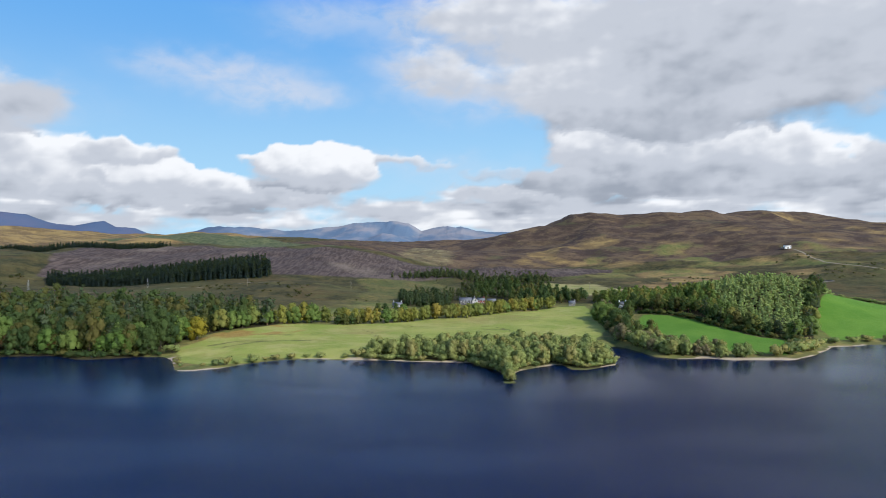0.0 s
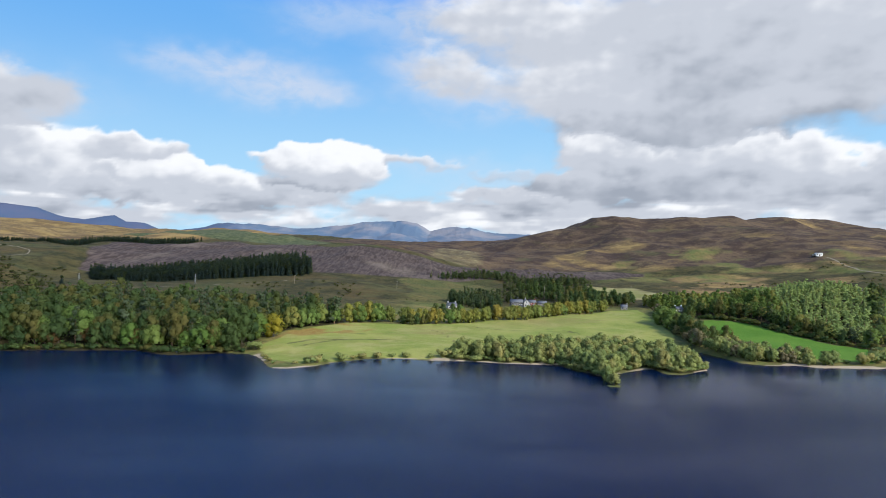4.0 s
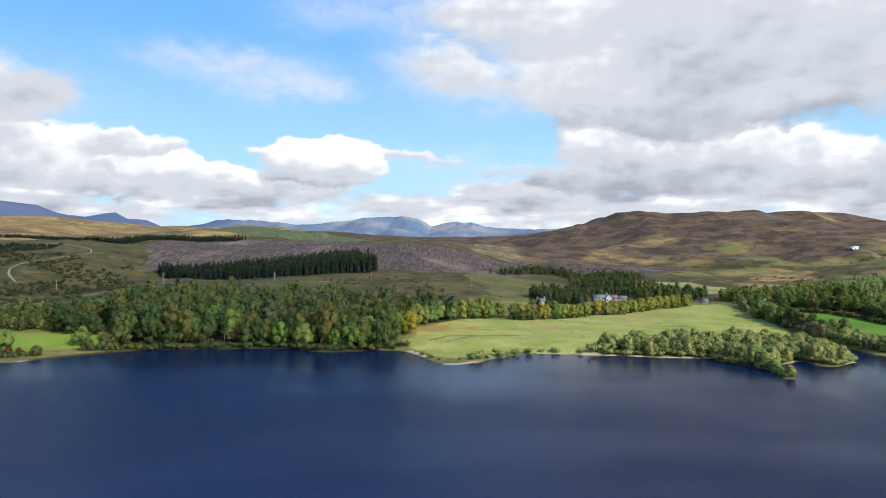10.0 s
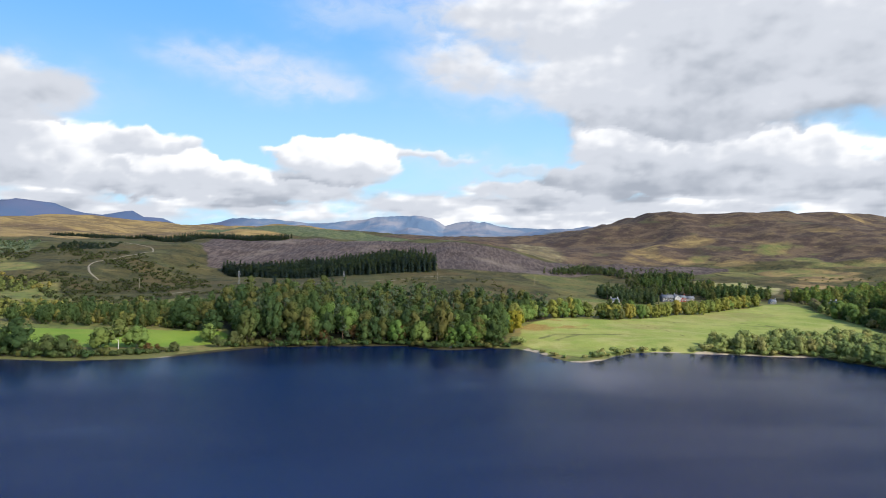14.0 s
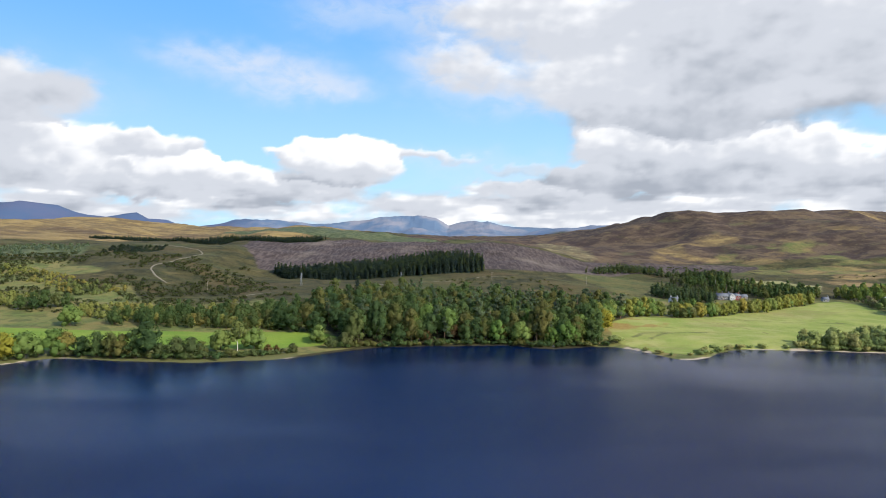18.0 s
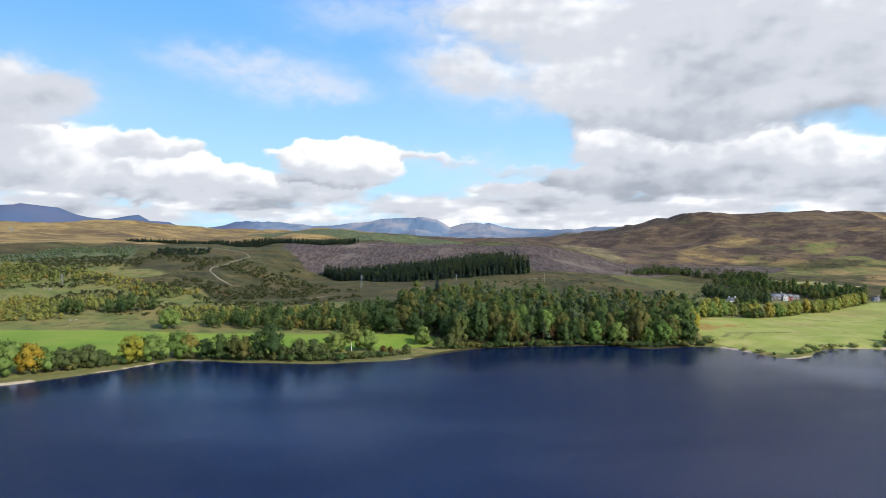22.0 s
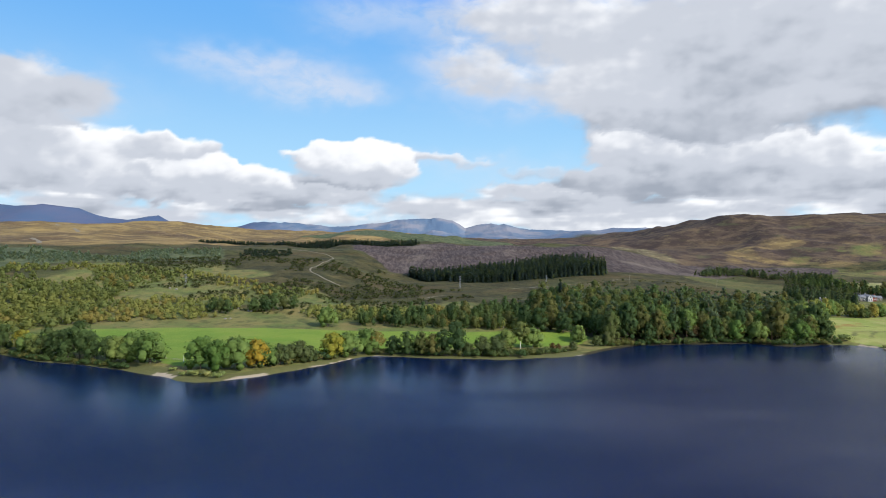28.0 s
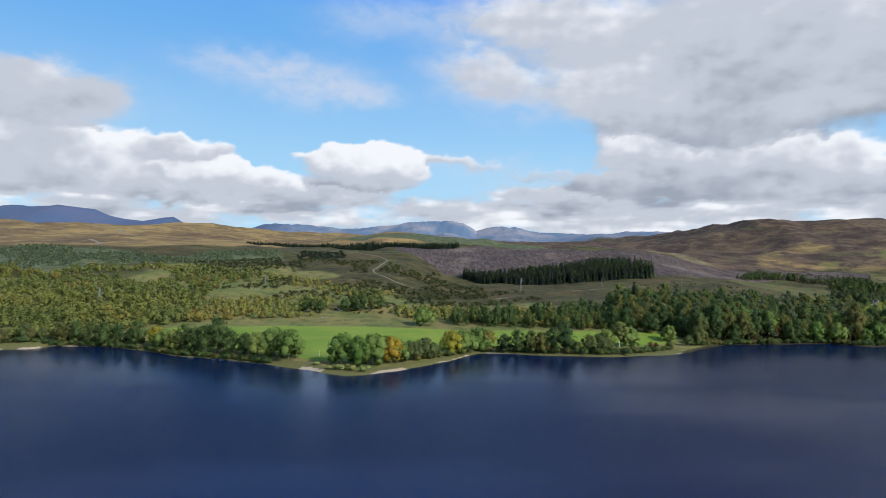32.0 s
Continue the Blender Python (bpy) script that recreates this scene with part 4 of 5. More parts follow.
    for x, y, z, r, q in [] if far else lobes[:-2:2]:
        z0 = low * 0.8 + (z - low) * 0.35
        limbs.append(tube([(lean[0] * .4, lean[1] * .4, z0, stem * .45), (x * .5, y * .5, (z + z0) * .52, stem * .3), (x * .95, y * .95, z, .04)], 4))
    return joined(limbs), crown


def conifer(seed, tall=16.0, wide=2.7, low=1.2, tiers=15, size=0.62, stem=0.24):
    rng = np.random.default_rng(seed)
    pts, nor = [], []
    for k in range(tiers):
        h = (k + rng.uniform(0, .6)) / tiers
        reach = wide * (1 - h) ** 0.85 * rng.uniform(0.8, 1.12) + 0.25
        for a in np.linspace(0, 2 * np.pi, max(5, int(11 * (1 - h)) + 3), endpoint=False) + rng.uniform(0, 1):
            for s in np.linspace(0.35, 1.0, 3 if h < .7 else 2):
                pts.append((reach * s * math.cos(a), reach * s * math.sin(a), low + (tall - low) * h - reach * s * 0.28 + rng.normal(0, .12)))
                nor.append((math.cos(a) * .6, math.sin(a) * .6, .9))
    pts += [(0, 0, tall - .3 * k) for k in range(3)]
    nor += [(1, 0, .2), (0, 1, .2), (-1, 0, .2)]
    v, f = tube([(0, 0, low + (tall - low) * h, max(.05, wide * .62 * (1 - h) ** .85)) for h in (0.0, .08, .3, .6, .95)], 6)
    n = v * (1, 1, 0) + (0, 0, .3)
    core = v, f, n / np.linalg.norm(n, axis=1, keepdims=True)
    return tube([(0, 0, -0.6, stem * 1.3), (0, 0, .5, stem), (0, 0, tall * .8, .03)], 5), crowned(leaves(np.array(pts), np.array(nor), size, rng, .35), core)


def pine(seed, tall=15.0, wide=2.6, low=6.5, n=420, size=0.55, stem=0.24):
    rng = np.random.default_rng(seed)
    lobes = [(rng.normal(0, wide * .42), rng.normal(0, wide * .42), low + (tall - low) * h, wide * (0.72 - .36 * h), wide * (.42 - .1 * h)) for h in np.linspace(0.0, 0.95, 7)]
    limbs = [tube([(0, 0, -0.6, stem * 1.3), (0, 0, 1, stem), (0.1, 0.1, low, stem * .75), (0, 0, tall * .95, .05)])]
    for x, y, z, r, q in lobes[:5]:
        limbs.append(tube([(0, 0, z - .8, stem * .35), (x, y, z, .05)], 4))
    return joined(limbs), crowned(leaves(*on_lobes(lobes, n, rng, .2), size, rng), masses(lobes if n > 200 else lobes[::2], .78, 4))


def shrub(seed, tall=3.2, wide=2.2, n=260, size=0.36):
    rng = np.random.default_rng(seed)
    lobes = [(rng.normal(0, wide * .4), rng.normal(0, wide * .4), tall * rng.uniform(.3, .72), wide * rng.uniform(.38, .6), tall * rng.uniform(.24, .36)) for k in range(6)]
    stems = [tube([(0, 0, -.4, .08), (x * .5, y * .5, z * .6, .05), (x, y, z, .02)], 4) for x, y, z, r, q in lobes]
    return joined(stems), crowned(leaves(*on_lobes(lobes, n, rng, .9), size, rng), masses(lobes[:4 if n > 100 else 2], .8, 4))


def model(kind, name, trunk_mat, crown_mat):
    """A tree's two meshes, to be shared by all trees grown from it."""
    (tv, tf), (cv, cf, cn) = kind
    return (tv, tf, cv, cf, cn), mesh_of(name + " trunk", tv, tf, trunk_mat), mesh_of(name + " crown", cv, cf, crown_mat, normals=cn)


def seated(x, y, sink=0.0):
    return float(height(np.array([x]), np.array([y]))[0]) - sink


def plant(name, grown, x, y, scale, turn, label, category="tree", group="", tall=1.0):
    root = new(name)
    root.empty_display_size = 0.5
    root.matrix_basis = pose(x, y, seated(x, y), 0, 0, turn) @ Matrix.Diagonal((scale, scale, scale * tall, 1))
    part("trunk", grown[1], root)
    part("crown", grown[2], root)
    return tagged(root, label, category, group)


def scatter(poly, spacing, seed, avoid=()):
    """Places within a parcel of land, one in each jittered cell."""
    rng = np.random.default_rng(seed)
    poly = np.asarray(poly, float)
    xs, ys = np.meshgrid(np.arange(poly[:, 0].min(), poly[:, 0].max(), spacing), np.arange(poly[:, 1].min(), poly[:, 1].max(), spacing))
    x = xs.ravel() + rng.uniform(-.48, .48, xs.size) * spacing
    y = ys.ravel() + rng.uniform(-.48, .48, xs.size) * spacing
    keep = inside(poly, x, y) & (y - shore(x) > 1.6)
    for other in avoid:
        keep &= ~inside(other, x, y)
    return x[keep], y[keep]


def wood(name, models, x, y, seed, low, high, materials, label, thin=1.0, lift=None, grow=None, blend=.55):
    """A stand of trees too many to count: one mesh of trunks and leaves, each tree with a tint of its own."""
    rng = np.random.default_rng(seed)
    z = height(x, y)
    V, N, Fc, tint, slot, n = [], [], [], [], [], 0
    patchy = np.clip(.5 + fractal(x, y, 55, 3, seed) * 1.1, 0, 1) * blend
    grow = np.ones(len(x)) if grow is None else grow
    lift = np.ones(len(x)) if lift is None else lift
    for px, py, pz, up, big in zip(x, y, z, lift, grow):
        k = int(rng.integers(len(models)))
        tv, tf, cv, cf, cn = models[k][0]
        if thin < 1.0:
            keep = rng.random(len(cf)) < thin
            cf = cf[keep]
            cv, cn, cf = cv[cf.ravel()], cn[cf.ravel()], np.arange(cf.size).reshape(-1, 4)
        s, a = rng.uniform(low, high) * big, rng.uniform(0, 6.28)
        c, sn = math.cos(a) * s, math.sin(a) * s
        g = 1.0 / math.sqrt(thin)
        v = np.concatenate([tv, cv if thin == 1.0 else cv.reshape(-1, 4, 3).mean(1).repeat(4, 0) + (cv - cv.reshape(-1, 4, 3).mean(1).repeat(4, 0)) * g])
        V.append(np.stack([v[:, 0] * c - v[:, 1] * sn + px, v[:, 0] * sn + v[:, 1] * c + py, v[:, 2] * s * up * rng.uniform(.88, 1.12) + pz], 1))
        out = tv * (1, 1, 0)
        nn = np.concatenate([out / (np.linalg.norm(out, axis=1, keepdims=True) + 1e-6), cn])
        N.append(np.stack([(nn[:, 0] * c - nn[:, 1] * sn) / s, (nn[:, 0] * sn + nn[:, 1] * c) / s, nn[:, 2]], 1))
        Fc.append(np.concatenate([tf, cf + len(tv)]) + n)
        slot.append(np.concatenate([np.zeros(len(tf), np.int32), np.ones(len(cf), np.int32)]))
        tint.append(np.full(len(v), (patchy[len(tint)] + (1.1 - blend) * rng.random()) % 1.0))
        n += len(v)
    me = mesh_of(name, np.concatenate(V), np.concatenate(Fc), *materials, values={"tint": np.concatenate(tint)}, normals=np.concatenate(N))
    me.polygons.foreach_set("material_index", np.concatenate(slot))
    return tagged(new(name, me), label, "trees", kind="stuff")

OAKS = [model(broadleaf(k, 12 + (k % 3), 6.4 + .5 * (k % 2), .1, 22, 1050, .35), "oak", BARK, LEAF_OAK) for k in range(5)]
MIXED = [model(broadleaf(20 + k, 13 + 1.5 * (k % 3), 5.2 + .5 * (k % 2), .0, 20, 950, .34), "woodland tree", BARK, LEAF_MIXED) for k in range(6)]
BRIGHTS = [model(broadleaf(40 + k, 12, 5.8, .5, 22, 1050, .35), "green tree", BARK, LEAF_BRIGHT) for k in range(2)]
YELLOWS = [model(broadleaf(50 + k, 11, 5.0, .4, 20, 950, .34), "yellow tree", BARK, LEAF_YELLOW) for k in range(2)]
ORANGES = [model(broadleaf(55 + k, 11.5, 5.2, .5, 20, 950, .34), "orange tree", BARK, LEAF_ORANGE) for k in range(2)]
RUSTS = [model(broadleaf(58, 9.5, 4.2, .3, 18, 800, .34), "rust tree", BARK, LEAF_RUST)]
BIRCHES = [model(broadleaf(60 + k, 10 + k % 3, 3.5, 2.4, 16, 520, .32, .11), "birch", BARK_PALE, LEAF_BIRCH) for k in range(4)]
ALDERS = [model(broadleaf(70 + k, 8.5 + k % 2, 4.0, .1, 18, 680, .295, .15), "alder", BARK, LEAF_ALDER) for k in range(5)]
LEAF_LIME = leafage("yellowing meadow leaves", [(0.159, 0.186, 0.045), (0.245, 0.251, 0.051), (0.309, 0.237, 0.045), (0.309, 0.324, 0.089)], 0.3)
LIMES = [model(broadleaf(75 + k, 13.5, 5.2, .0, 20, 850, .35), "meadow tree", BARK, LEAF_LIME) for k in range(4)]
LEAF_BANK = leafage("dull olive bank leaves", [(0.066, 0.092, 0.033), (0.088, 0.112, 0.038), (0.112, 0.104, 0.039), (0.115, 0.135, 0.055)], 0.3)
BANK_ALDERS = [model(broadleaf(45 + k, 9.5 + k % 2, 5.0, .1, 18, 760, .32), "bank alder", BARK, LEAF_BANK) for k in range(3)]
BANK_SHRUBS = [model(shrub(125 + k, 3.2, 2.5, 300, .32), "bank shrub", BARK, LEAF_BANK) for k in range(2)]
SALLOWS = [model(broadleaf(85 + k, 8.0 + k % 2, 4.2, .1, 18, 640, .30, .13), "sallow", BARK, LEAF_SALLOW) for k in range(3)]
SPRUCES = [model(conifer(80 + k, 14 + 1.5 * k, 2.9), "spruce", BARK, LEAF_SPRUCE) for k in range(3)]
PINES = [model(pine(90 + k, 13 + k, 3.1, 3.0, 620, .46), "pine", BARK_PINE, LEAF_SCOTS) for k in range(3)]
SHRUBS = [model(shrub(100 + k, 3.4, 2.6, 280, .32), "shrub", BARK, LEAF_ALDER) for k in range(3)]
DARK_SHRUBS = [model(shrub(105 + k, 3.6, 2.8, 280, .32), "dark shrub", BARK, LEAF_MIXED) for k in range(2)]
# plainer models of the same kinds, for woods that stay far off
FAR_MIXED = [model(broadleaf(120 + k, 13 + 1.5 * (k % 3), 4.9, .4, 16, 360, .53, far=True), "woodland tree", BARK, LEAF_MIXED) for k in range(5)]
FAR_BIRCHES = [model(broadleaf(130 + k, 6.5 + k % 3, 4.1, .0, 10, 62, .66, .13, far=True), "birch", BARK_PALE, LEAF_BIRCH) for k in range(6)]
FAR_SPRUCES = [model(conifer(140 + k, 13 + 1.5 * k, 2.4, .4, 9, .85), "spruce", BARK, LEAF_SPRUCE) for k in range(3)]
KNOLL_PINES = [model(conifer(160 + k, 15 + 1.5 * k, 2.8, .6, 10, .66), "knoll pine", BARK_PINE, LEAF_PINE) for k in range(3)]
FIRS = [model(conifer(170 + k, 15 + 1.5 * k, 3.3, .8, 10, .8), "fir", BARK, LEAF_DEEP) for k in range(3)]
FAR_PINES = [model(pine(150 + k, 13 + k, 3.2, 2.6, 260, .62), "pine", BARK_PINE, LEAF_PINE) for k in range(3)]
BLUES = [model(conifer(95 + k, 5, 2.3, .1, 4, 1.0, .1), "young spruce", BARK, LEAF_BLUE) for k in range(2)]
HEATHS = [model(shrub(110 + k, 2.6, 2.6, 36, .55), "scrub", BARK, LEAF_BIRCH) for k in range(3)]

# the mixed wood on the shore
x, y = scatter(BIG_WOOD, 8.2, 1)
rng = np.random.default_rng(5)
front = y - shore(x) < 30
for px, py in zip(x[front], y[front]):
    shown = [MIXED, OAKS, MIXED, MIXED, BRIGHTS if px > -235 else MIXED, MIXED, PINES, MIXED][int(rng.integers(8))]
    near = float(py - shore(px))
    plant("woodland_tree", shown[int(rng.integers(len(shown)))], px, py, rng.uniform(.74, 1.14) + .013 * min(near, 25), rng.uniform(0, 360), "leafy deciduous tree at the loch edge of the mixed wood", group="trees of the shore wood", tall=rng.uniform(.95, 1.2))
x, y = x[~front], y[~front]
pick = rng.random(len(x)) + 0.25 * np.clip((x + 260) / 120, -1, 1)
wood("mixed_wood", FAR_MIXED, x[pick < .62], y[pick < .62], 6, .9, 1.35, (BARK, LEAF_MIXED), "dense dark green mixed wood on the slope above the loch")
wood("pine_wood", FAR_PINES, x[pick >= .62], y[pick >= .62], 7, .95, 1.3, (BARK_PINE, LEAF_SCOTS), "tall grey-green pines standing among the broadleaved trees of the wood")

# single trees that stand out: (east, north, scale)
def single(name, shown, places, label, group=""):
    for k, (px, py, s) in enumerate(places):
        grow = 1.0 if "bush" in name or "shrub" in name or "pine" in name else 1.3
        plant(name, shown[k % len(shown)], px, py if "islet" in name else max(py, float(shore(px)) + 2.0), s * grow * 1.12, 47.0 * k + px, label, group=group, tall=.90)


single("yellow_tree", YELLOWS, [(-151, 389, 1.0)], "bright yellow autumn tree at the corner of the meadow")
single("green_tree", BRIGHTS, [(-160, 386, .9)], "fresh green rounded tree beside the yellow one")
single("green_tree", BRIGHTS, [(-183, 356, .85), (-176, 358, .7), (-192, 356, .6)], "fresh green tree leaning over the loch at the wood's edge")
single("rust_tree", RUSTS, [(-222, 361, .8), (-250, 362, .7), (-268, 358, .6)], "rust-brown autumn tree in the front of the wood")
single("tall_fir", SPRUCES, [(-320, 452, 1.3)], "tall dark fir rising above the wood")
single("oak", BRIGHTS + OAKS, [(-536, 258, .98), (-527, 256, .92), (-519, 260, .98)], "broad green oak on the grassy point", "trees of the point")
single("orange_tree", ORANGES, [(-511, 264, .92)], "orange autumn tree on the point")
single("oak", OAKS, [(-507, 267, .72)], "dark green oak behind the orange tree", "trees of the point")
single("willow", BANK_ALDERS, [(-501, 271, .85), (-497, 276, .72), (-493, 279, .9), (-488, 283, .65)], "grey-green willow on the bank of the point", "willows of the point")
single("yellowing_oak", YELLOWS + ORANGES, [(-478, 294, .98)], "olive and yellow oak on the bank")
single("oak", OAKS, [(-470, 300, .85), (-461, 309, .82)], "dark green oak on the bank of the loch", "trees of the bank")
single("birch", BIRCHES, [(-455, 309, .95), (-457, 311, .8)], "thin pale-stemmed birch on the bank", "birches of the bank")
single("bank_tree", MIXED + BANK_ALDERS, [(-446, 307, .62), (-438, 306, .7), (-430, 304, .62), (-424, 304, .72), (-417, 304, .78), (-410, 304, .92), (-404, 303, .6), (-396, 303, .8), (-389, 304, .86), (-384, 306, .5)], "olive green tree on the grassy bank of the loch", "trees of the bank")
single("birch", BIRCHES, [(-371, 325, 1.25)], "large birch with pale forked trunk beside the pasture")
single("bank_tree", OAKS, [(-380, 324, .72), (-363, 329, .72), (-331, 348, .6)], "dark green tree beside the large birch", "trees of the bank")
single("rust_bush", RUSTS, [(-353, 320, .5), (-349, 322, .42)], "round rust-brown bush on the bank")
single("bank_tree", BANK_ALDERS, [(-340, 322, .42), (-322, 337, .5), (-314, 342, .7)], "small green tree at the end of the wood", "trees of the bank")
single("shore_tree", OAKS + BRIGHTS, [(-566, 272, .98), (-575, 278, .92), (-584, 276, .75)], "large green tree beside the beach", "trees of the west shore")
single("shore_tree", MIXED + OAKS, [(-592, 283, .72), (-600, 284, .7), (-608, 286, .95), (-615, 288, .92), (-623, 291, .75), (-630, 295, .72), (-637, 298, .7), (-644, 302, .66)], "dark green shoreline tree beside the low pasture", "trees of the west shore")
single("yellowing_oak", YELLOWS + ALDERS, [(-652, 309, .8)], "yellow-green tree at the corner of the low pasture")
single("shrub", SHRUBS, [(-535, 247, .95), (-530, 246, 1.0), (-523, 244, .9), (-541, 248, .6), (-548, 256, .6)], "low green shrub on the tip of the point", "shrubs of the point")
single("dark_tree", MIXED, [(-580, 427, .62), (-587, 431, .6), (-574, 424, .5), (-557, 431, .6), (-550, 434, .64), (-543, 436, .64), (-536, 438, .6), (-529, 440, .55), (-547, 430, .45)], "dark round-headed tree above the pasture", "dark trees above the pasture")
single("round_tree", OAKS, [(-494, 382, .85)], "large round tree at the back of the pasture")
single("round_tree", MIXED + OAKS, [(-352, 372, .95), (-343, 376, .9), (-360, 378, .8), (-336, 368, .8)], "large dark round tree at the west end of the wood", "round trees of the wood")
single("shrub", SHRUBS, [(-152, 357, 1.5)], "dark bush alone on the meadow bank")
single("shrub", SHRUBS, [(-141, 336, .6), (-137, 326, .7), (-133, 320, .5), (-122, 320, .5), (-115, 323, 1.1), (-111, 324, 1.2), (-107, 328, .6), (-101, 333, 1.25), (-95, 339, .6), (-91, 342, .9), (-82, 345, 1.0), (-75, 347, .6), (-67, 347, .9), (-54, 346, .7), (-46, 347, 1.3), (-41, 349, 1.6)], "small green bush on the bank below the meadow", "bushes of the meadow bank")
single("islet_willow", ALDERS, [(30, 285, .5), (31, 287, .42), (30, 292, .4), (30, 296, .45), (31, 301, .5), (30, 305, .55)], "willow growing out over the water from the spit", "willows of the spit")
single("bank_bush", SHRUBS, [(171, 353, 1.2), (176, 352, .7), (185, 352, 1.9), (194, 355, 1.7), (199, 357, 2.1), (204, 360, 2.2), (209, 365, 2.1), (214, 369, 1.8), (221, 377, 1.6), (232, 389, 1.2), (245, 395, 1.3), (258, 398, 1.2), (270, 402, 1.3), (284, 405, 1.2), (298, 409, 1.3)], "olive bush beside the sandy shore", "bushes of the east shore")


def row_of(name, shown, line, spacing, seed, low, high, label, group, off=2.0):
    rng = np.random.default_rng(seed)
    line = np.asarray(line, float)
    for (ax, ay), (bx, by) in zip(line, line[1:]):
        n = max(1, int(math.hypot(bx - ax, by - ay) / spacing))
        for k in range(n):
            t = (k + rng.uniform(.2, .8)) / n
            px, py = ax + (bx - ax) * t + rng.normal(0, off * .6), ay + (by - ay) * t + rng.normal(0, off)
            py = max(py, float(shore(px)) + 1.2)
            plant(name, shown[int(rng.integers(len(shown)))], px, py, rng.uniform(low, high), rng.uniform(0, 360), label, group=group)


row_of("shore_shrub", DARK_SHRUBS + DARK_SHRUBS + BANK_SHRUBS[:1], [(-318, 336), (-300, 344), (-260, 353), (-235, 356), (-218, 357), (-203, 348), (-188, 347), (-170, 354), (-158, 354)], 3.0, 93, .75, 1.25, "low leafy bush overhanging the water below the wood", "bushes below the wood", .8)
row_of("shore_shrub", DARK_SHRUBS, [(-655, 305), (-635, 290), (-601, 278), (-575, 265)], 3.0, 94, .7, 1.15, "low leafy bush on the bank of the low pasture", "bushes of the west bank", .8)
row_of("shore_shrub", BANK_SHRUBS + DARK_SHRUBS, [(-463, 307), (-440, 309), (-423, 303), (-385, 301), (-366, 306), (-340, 320)], 3.0, 95, .7, 1.5, "low leafy bush on the bank of the low pasture", "bushes of the west bank", .8)
row_of("shore_shrub", BANK_SHRUBS + DARK_SHRUBS, [(-512, 262), (-500, 272), (-484, 288), (-468, 304)], 3.2, 92, .7, 1.35, "low leafy bush between the trees of the point", "bushes of the west bank", 1.6)
row_of("bay_tree", BANK_ALDERS + MIXED[:2], [(-790, 318), (-760, 312), (-735, 322), (-715, 324), (-695, 322), (-675, 318), (-662, 311)], 6.0, 96, .7, 1.05, "dark leafy tree at the head of the western bay", "trees of the western bay", 2.5)

row_of("shore_shrub", DARK_SHRUBS + BANK_SHRUBS[:1], [(-790, 312), (-760, 308), (-735, 316), (-715, 318), (-695, 316), (-675, 312), (-660, 306)], 3.2, 90, .8, 1.3, "low leafy bush overhanging the water of the western bay", "bushes of the west bank", 1.0)

# spread of birch and scrub on the west hillside
BIRCH_HILL = [(-940, 440), (-900, 352), (-800, 322), (-735, 324), (-690, 326), (-676, 345), (-668, 374), (-640, 392), (-600, 402), (-545, 412), (-500, 410), (-460, 396), (-380, 376), (-350, 380), (-352, 440), (-330, 480), (-440, 480),
              (-500, 500), (-560, 540), (-640, 590), (-700, 640), (-800, 600), (-940, 620)]
x, y = scatter(BIRCH_HILL, 6.0, 21, [PLANTATION])
thick = fractal(x, y, 70, 4, 55) + np.where(x < -680, .20, 0) + np.where(y < 440, .08, 0) - np.where((x > -680) & (y > 450), .08, 0) - ramp(y, 430, 600) * .16 > -.12
bare = away([(-665, 516), (-640, 505), (-615, 515), (-590, 500)], x, y) < 17
x, y = x[thick & ~bare], y[thick & ~bare]
deep = x < -665
wood("birch_wood", FAR_BIRCHES, x[~deep], y[~deep], 22, .32, .98, (BARK_PALE, LEAF_BIRCH), "birch and willow scrub turning olive and gold on the hillside", 1.0, np.full(x[~deep].shape, .75), np.interp(y[~deep], [360, 430, 520, 640], [1.25, 1.05, .8, .7]), .8)
wood("west_wood", FAR_BIRCHES + FAR_MIXED[:1], x[deep], y[deep], 27, .42, 1.08, (BARK_PALE, LEAF_BIRCH), "dense birch wood above the western bay of the loch", .72, np.full(x[deep].shape, .75), np.interp(y[deep], [320, 400, 500, 640], [1.4, 1.15, .85, .65]), .8)
x, y = scatter(PLANTATION, 6.2, 23)
keep = fractal(x, y, 50, 3, 57) > -.16
wood("young_plantation", BLUES, x[keep], y[keep], 24, .6, .95, (BARK, LEAF_BLUE), "young blue-green spruce plantation below the moor", .6, np.full(x[keep].shape, .8))
x, y = scatter([(-655, 722), (-603, 716), (-592, 745), (-611, 815), (-660, 790)], 6.5, 28)
wood("dark_plantation", BLUES, x, y, 29, .75, 1.05, (BARK, LEAF_SPRUCE), "small dark plantation block on the moor edge", .7, np.full(x.shape, .45))
x, y = scatter([(-700, 520), (-560, 425), (-400, 400), (-350, 480), (-330, 560), (-450, 640), (-480, 730), (-640, 740), (-760, 660)], 6.2, 25)
keep = (fractal(x, y, 46, 3, 77) > -.04) & (away(TRACK, x, y) > 7) & (away(HILL_PATH, x, y) > 9)
wood("hill_scrub", HEATHS, x[keep], y[keep], 26, .4, 1.25, (BARK, LEAF_SCRUB), "low scrub of willow and heather on the rough hillside", .7)
x, y = scatter([(-330, 500), (-200, 500), (-100, 480), (-60, 520), (-60, 580), (-110, 640), (-180, 690), (-320, 600)], 8.5, 35)
keep = fractal(x, y, 50, 3, 79) > .24
wood("slope_scrub", HEATHS, x[keep], y[keep], 36, .35, .9, (BARK, LEAF_SCRUB), "scattered bushes on the bracken slope behind the wood")
x, y = scatter([(-150, 760), (0, 800), (200, 880), (420, 760), (700, 720), (800, 900), (420, 1000), (180, 1010), (0, 860)], 17, 37)
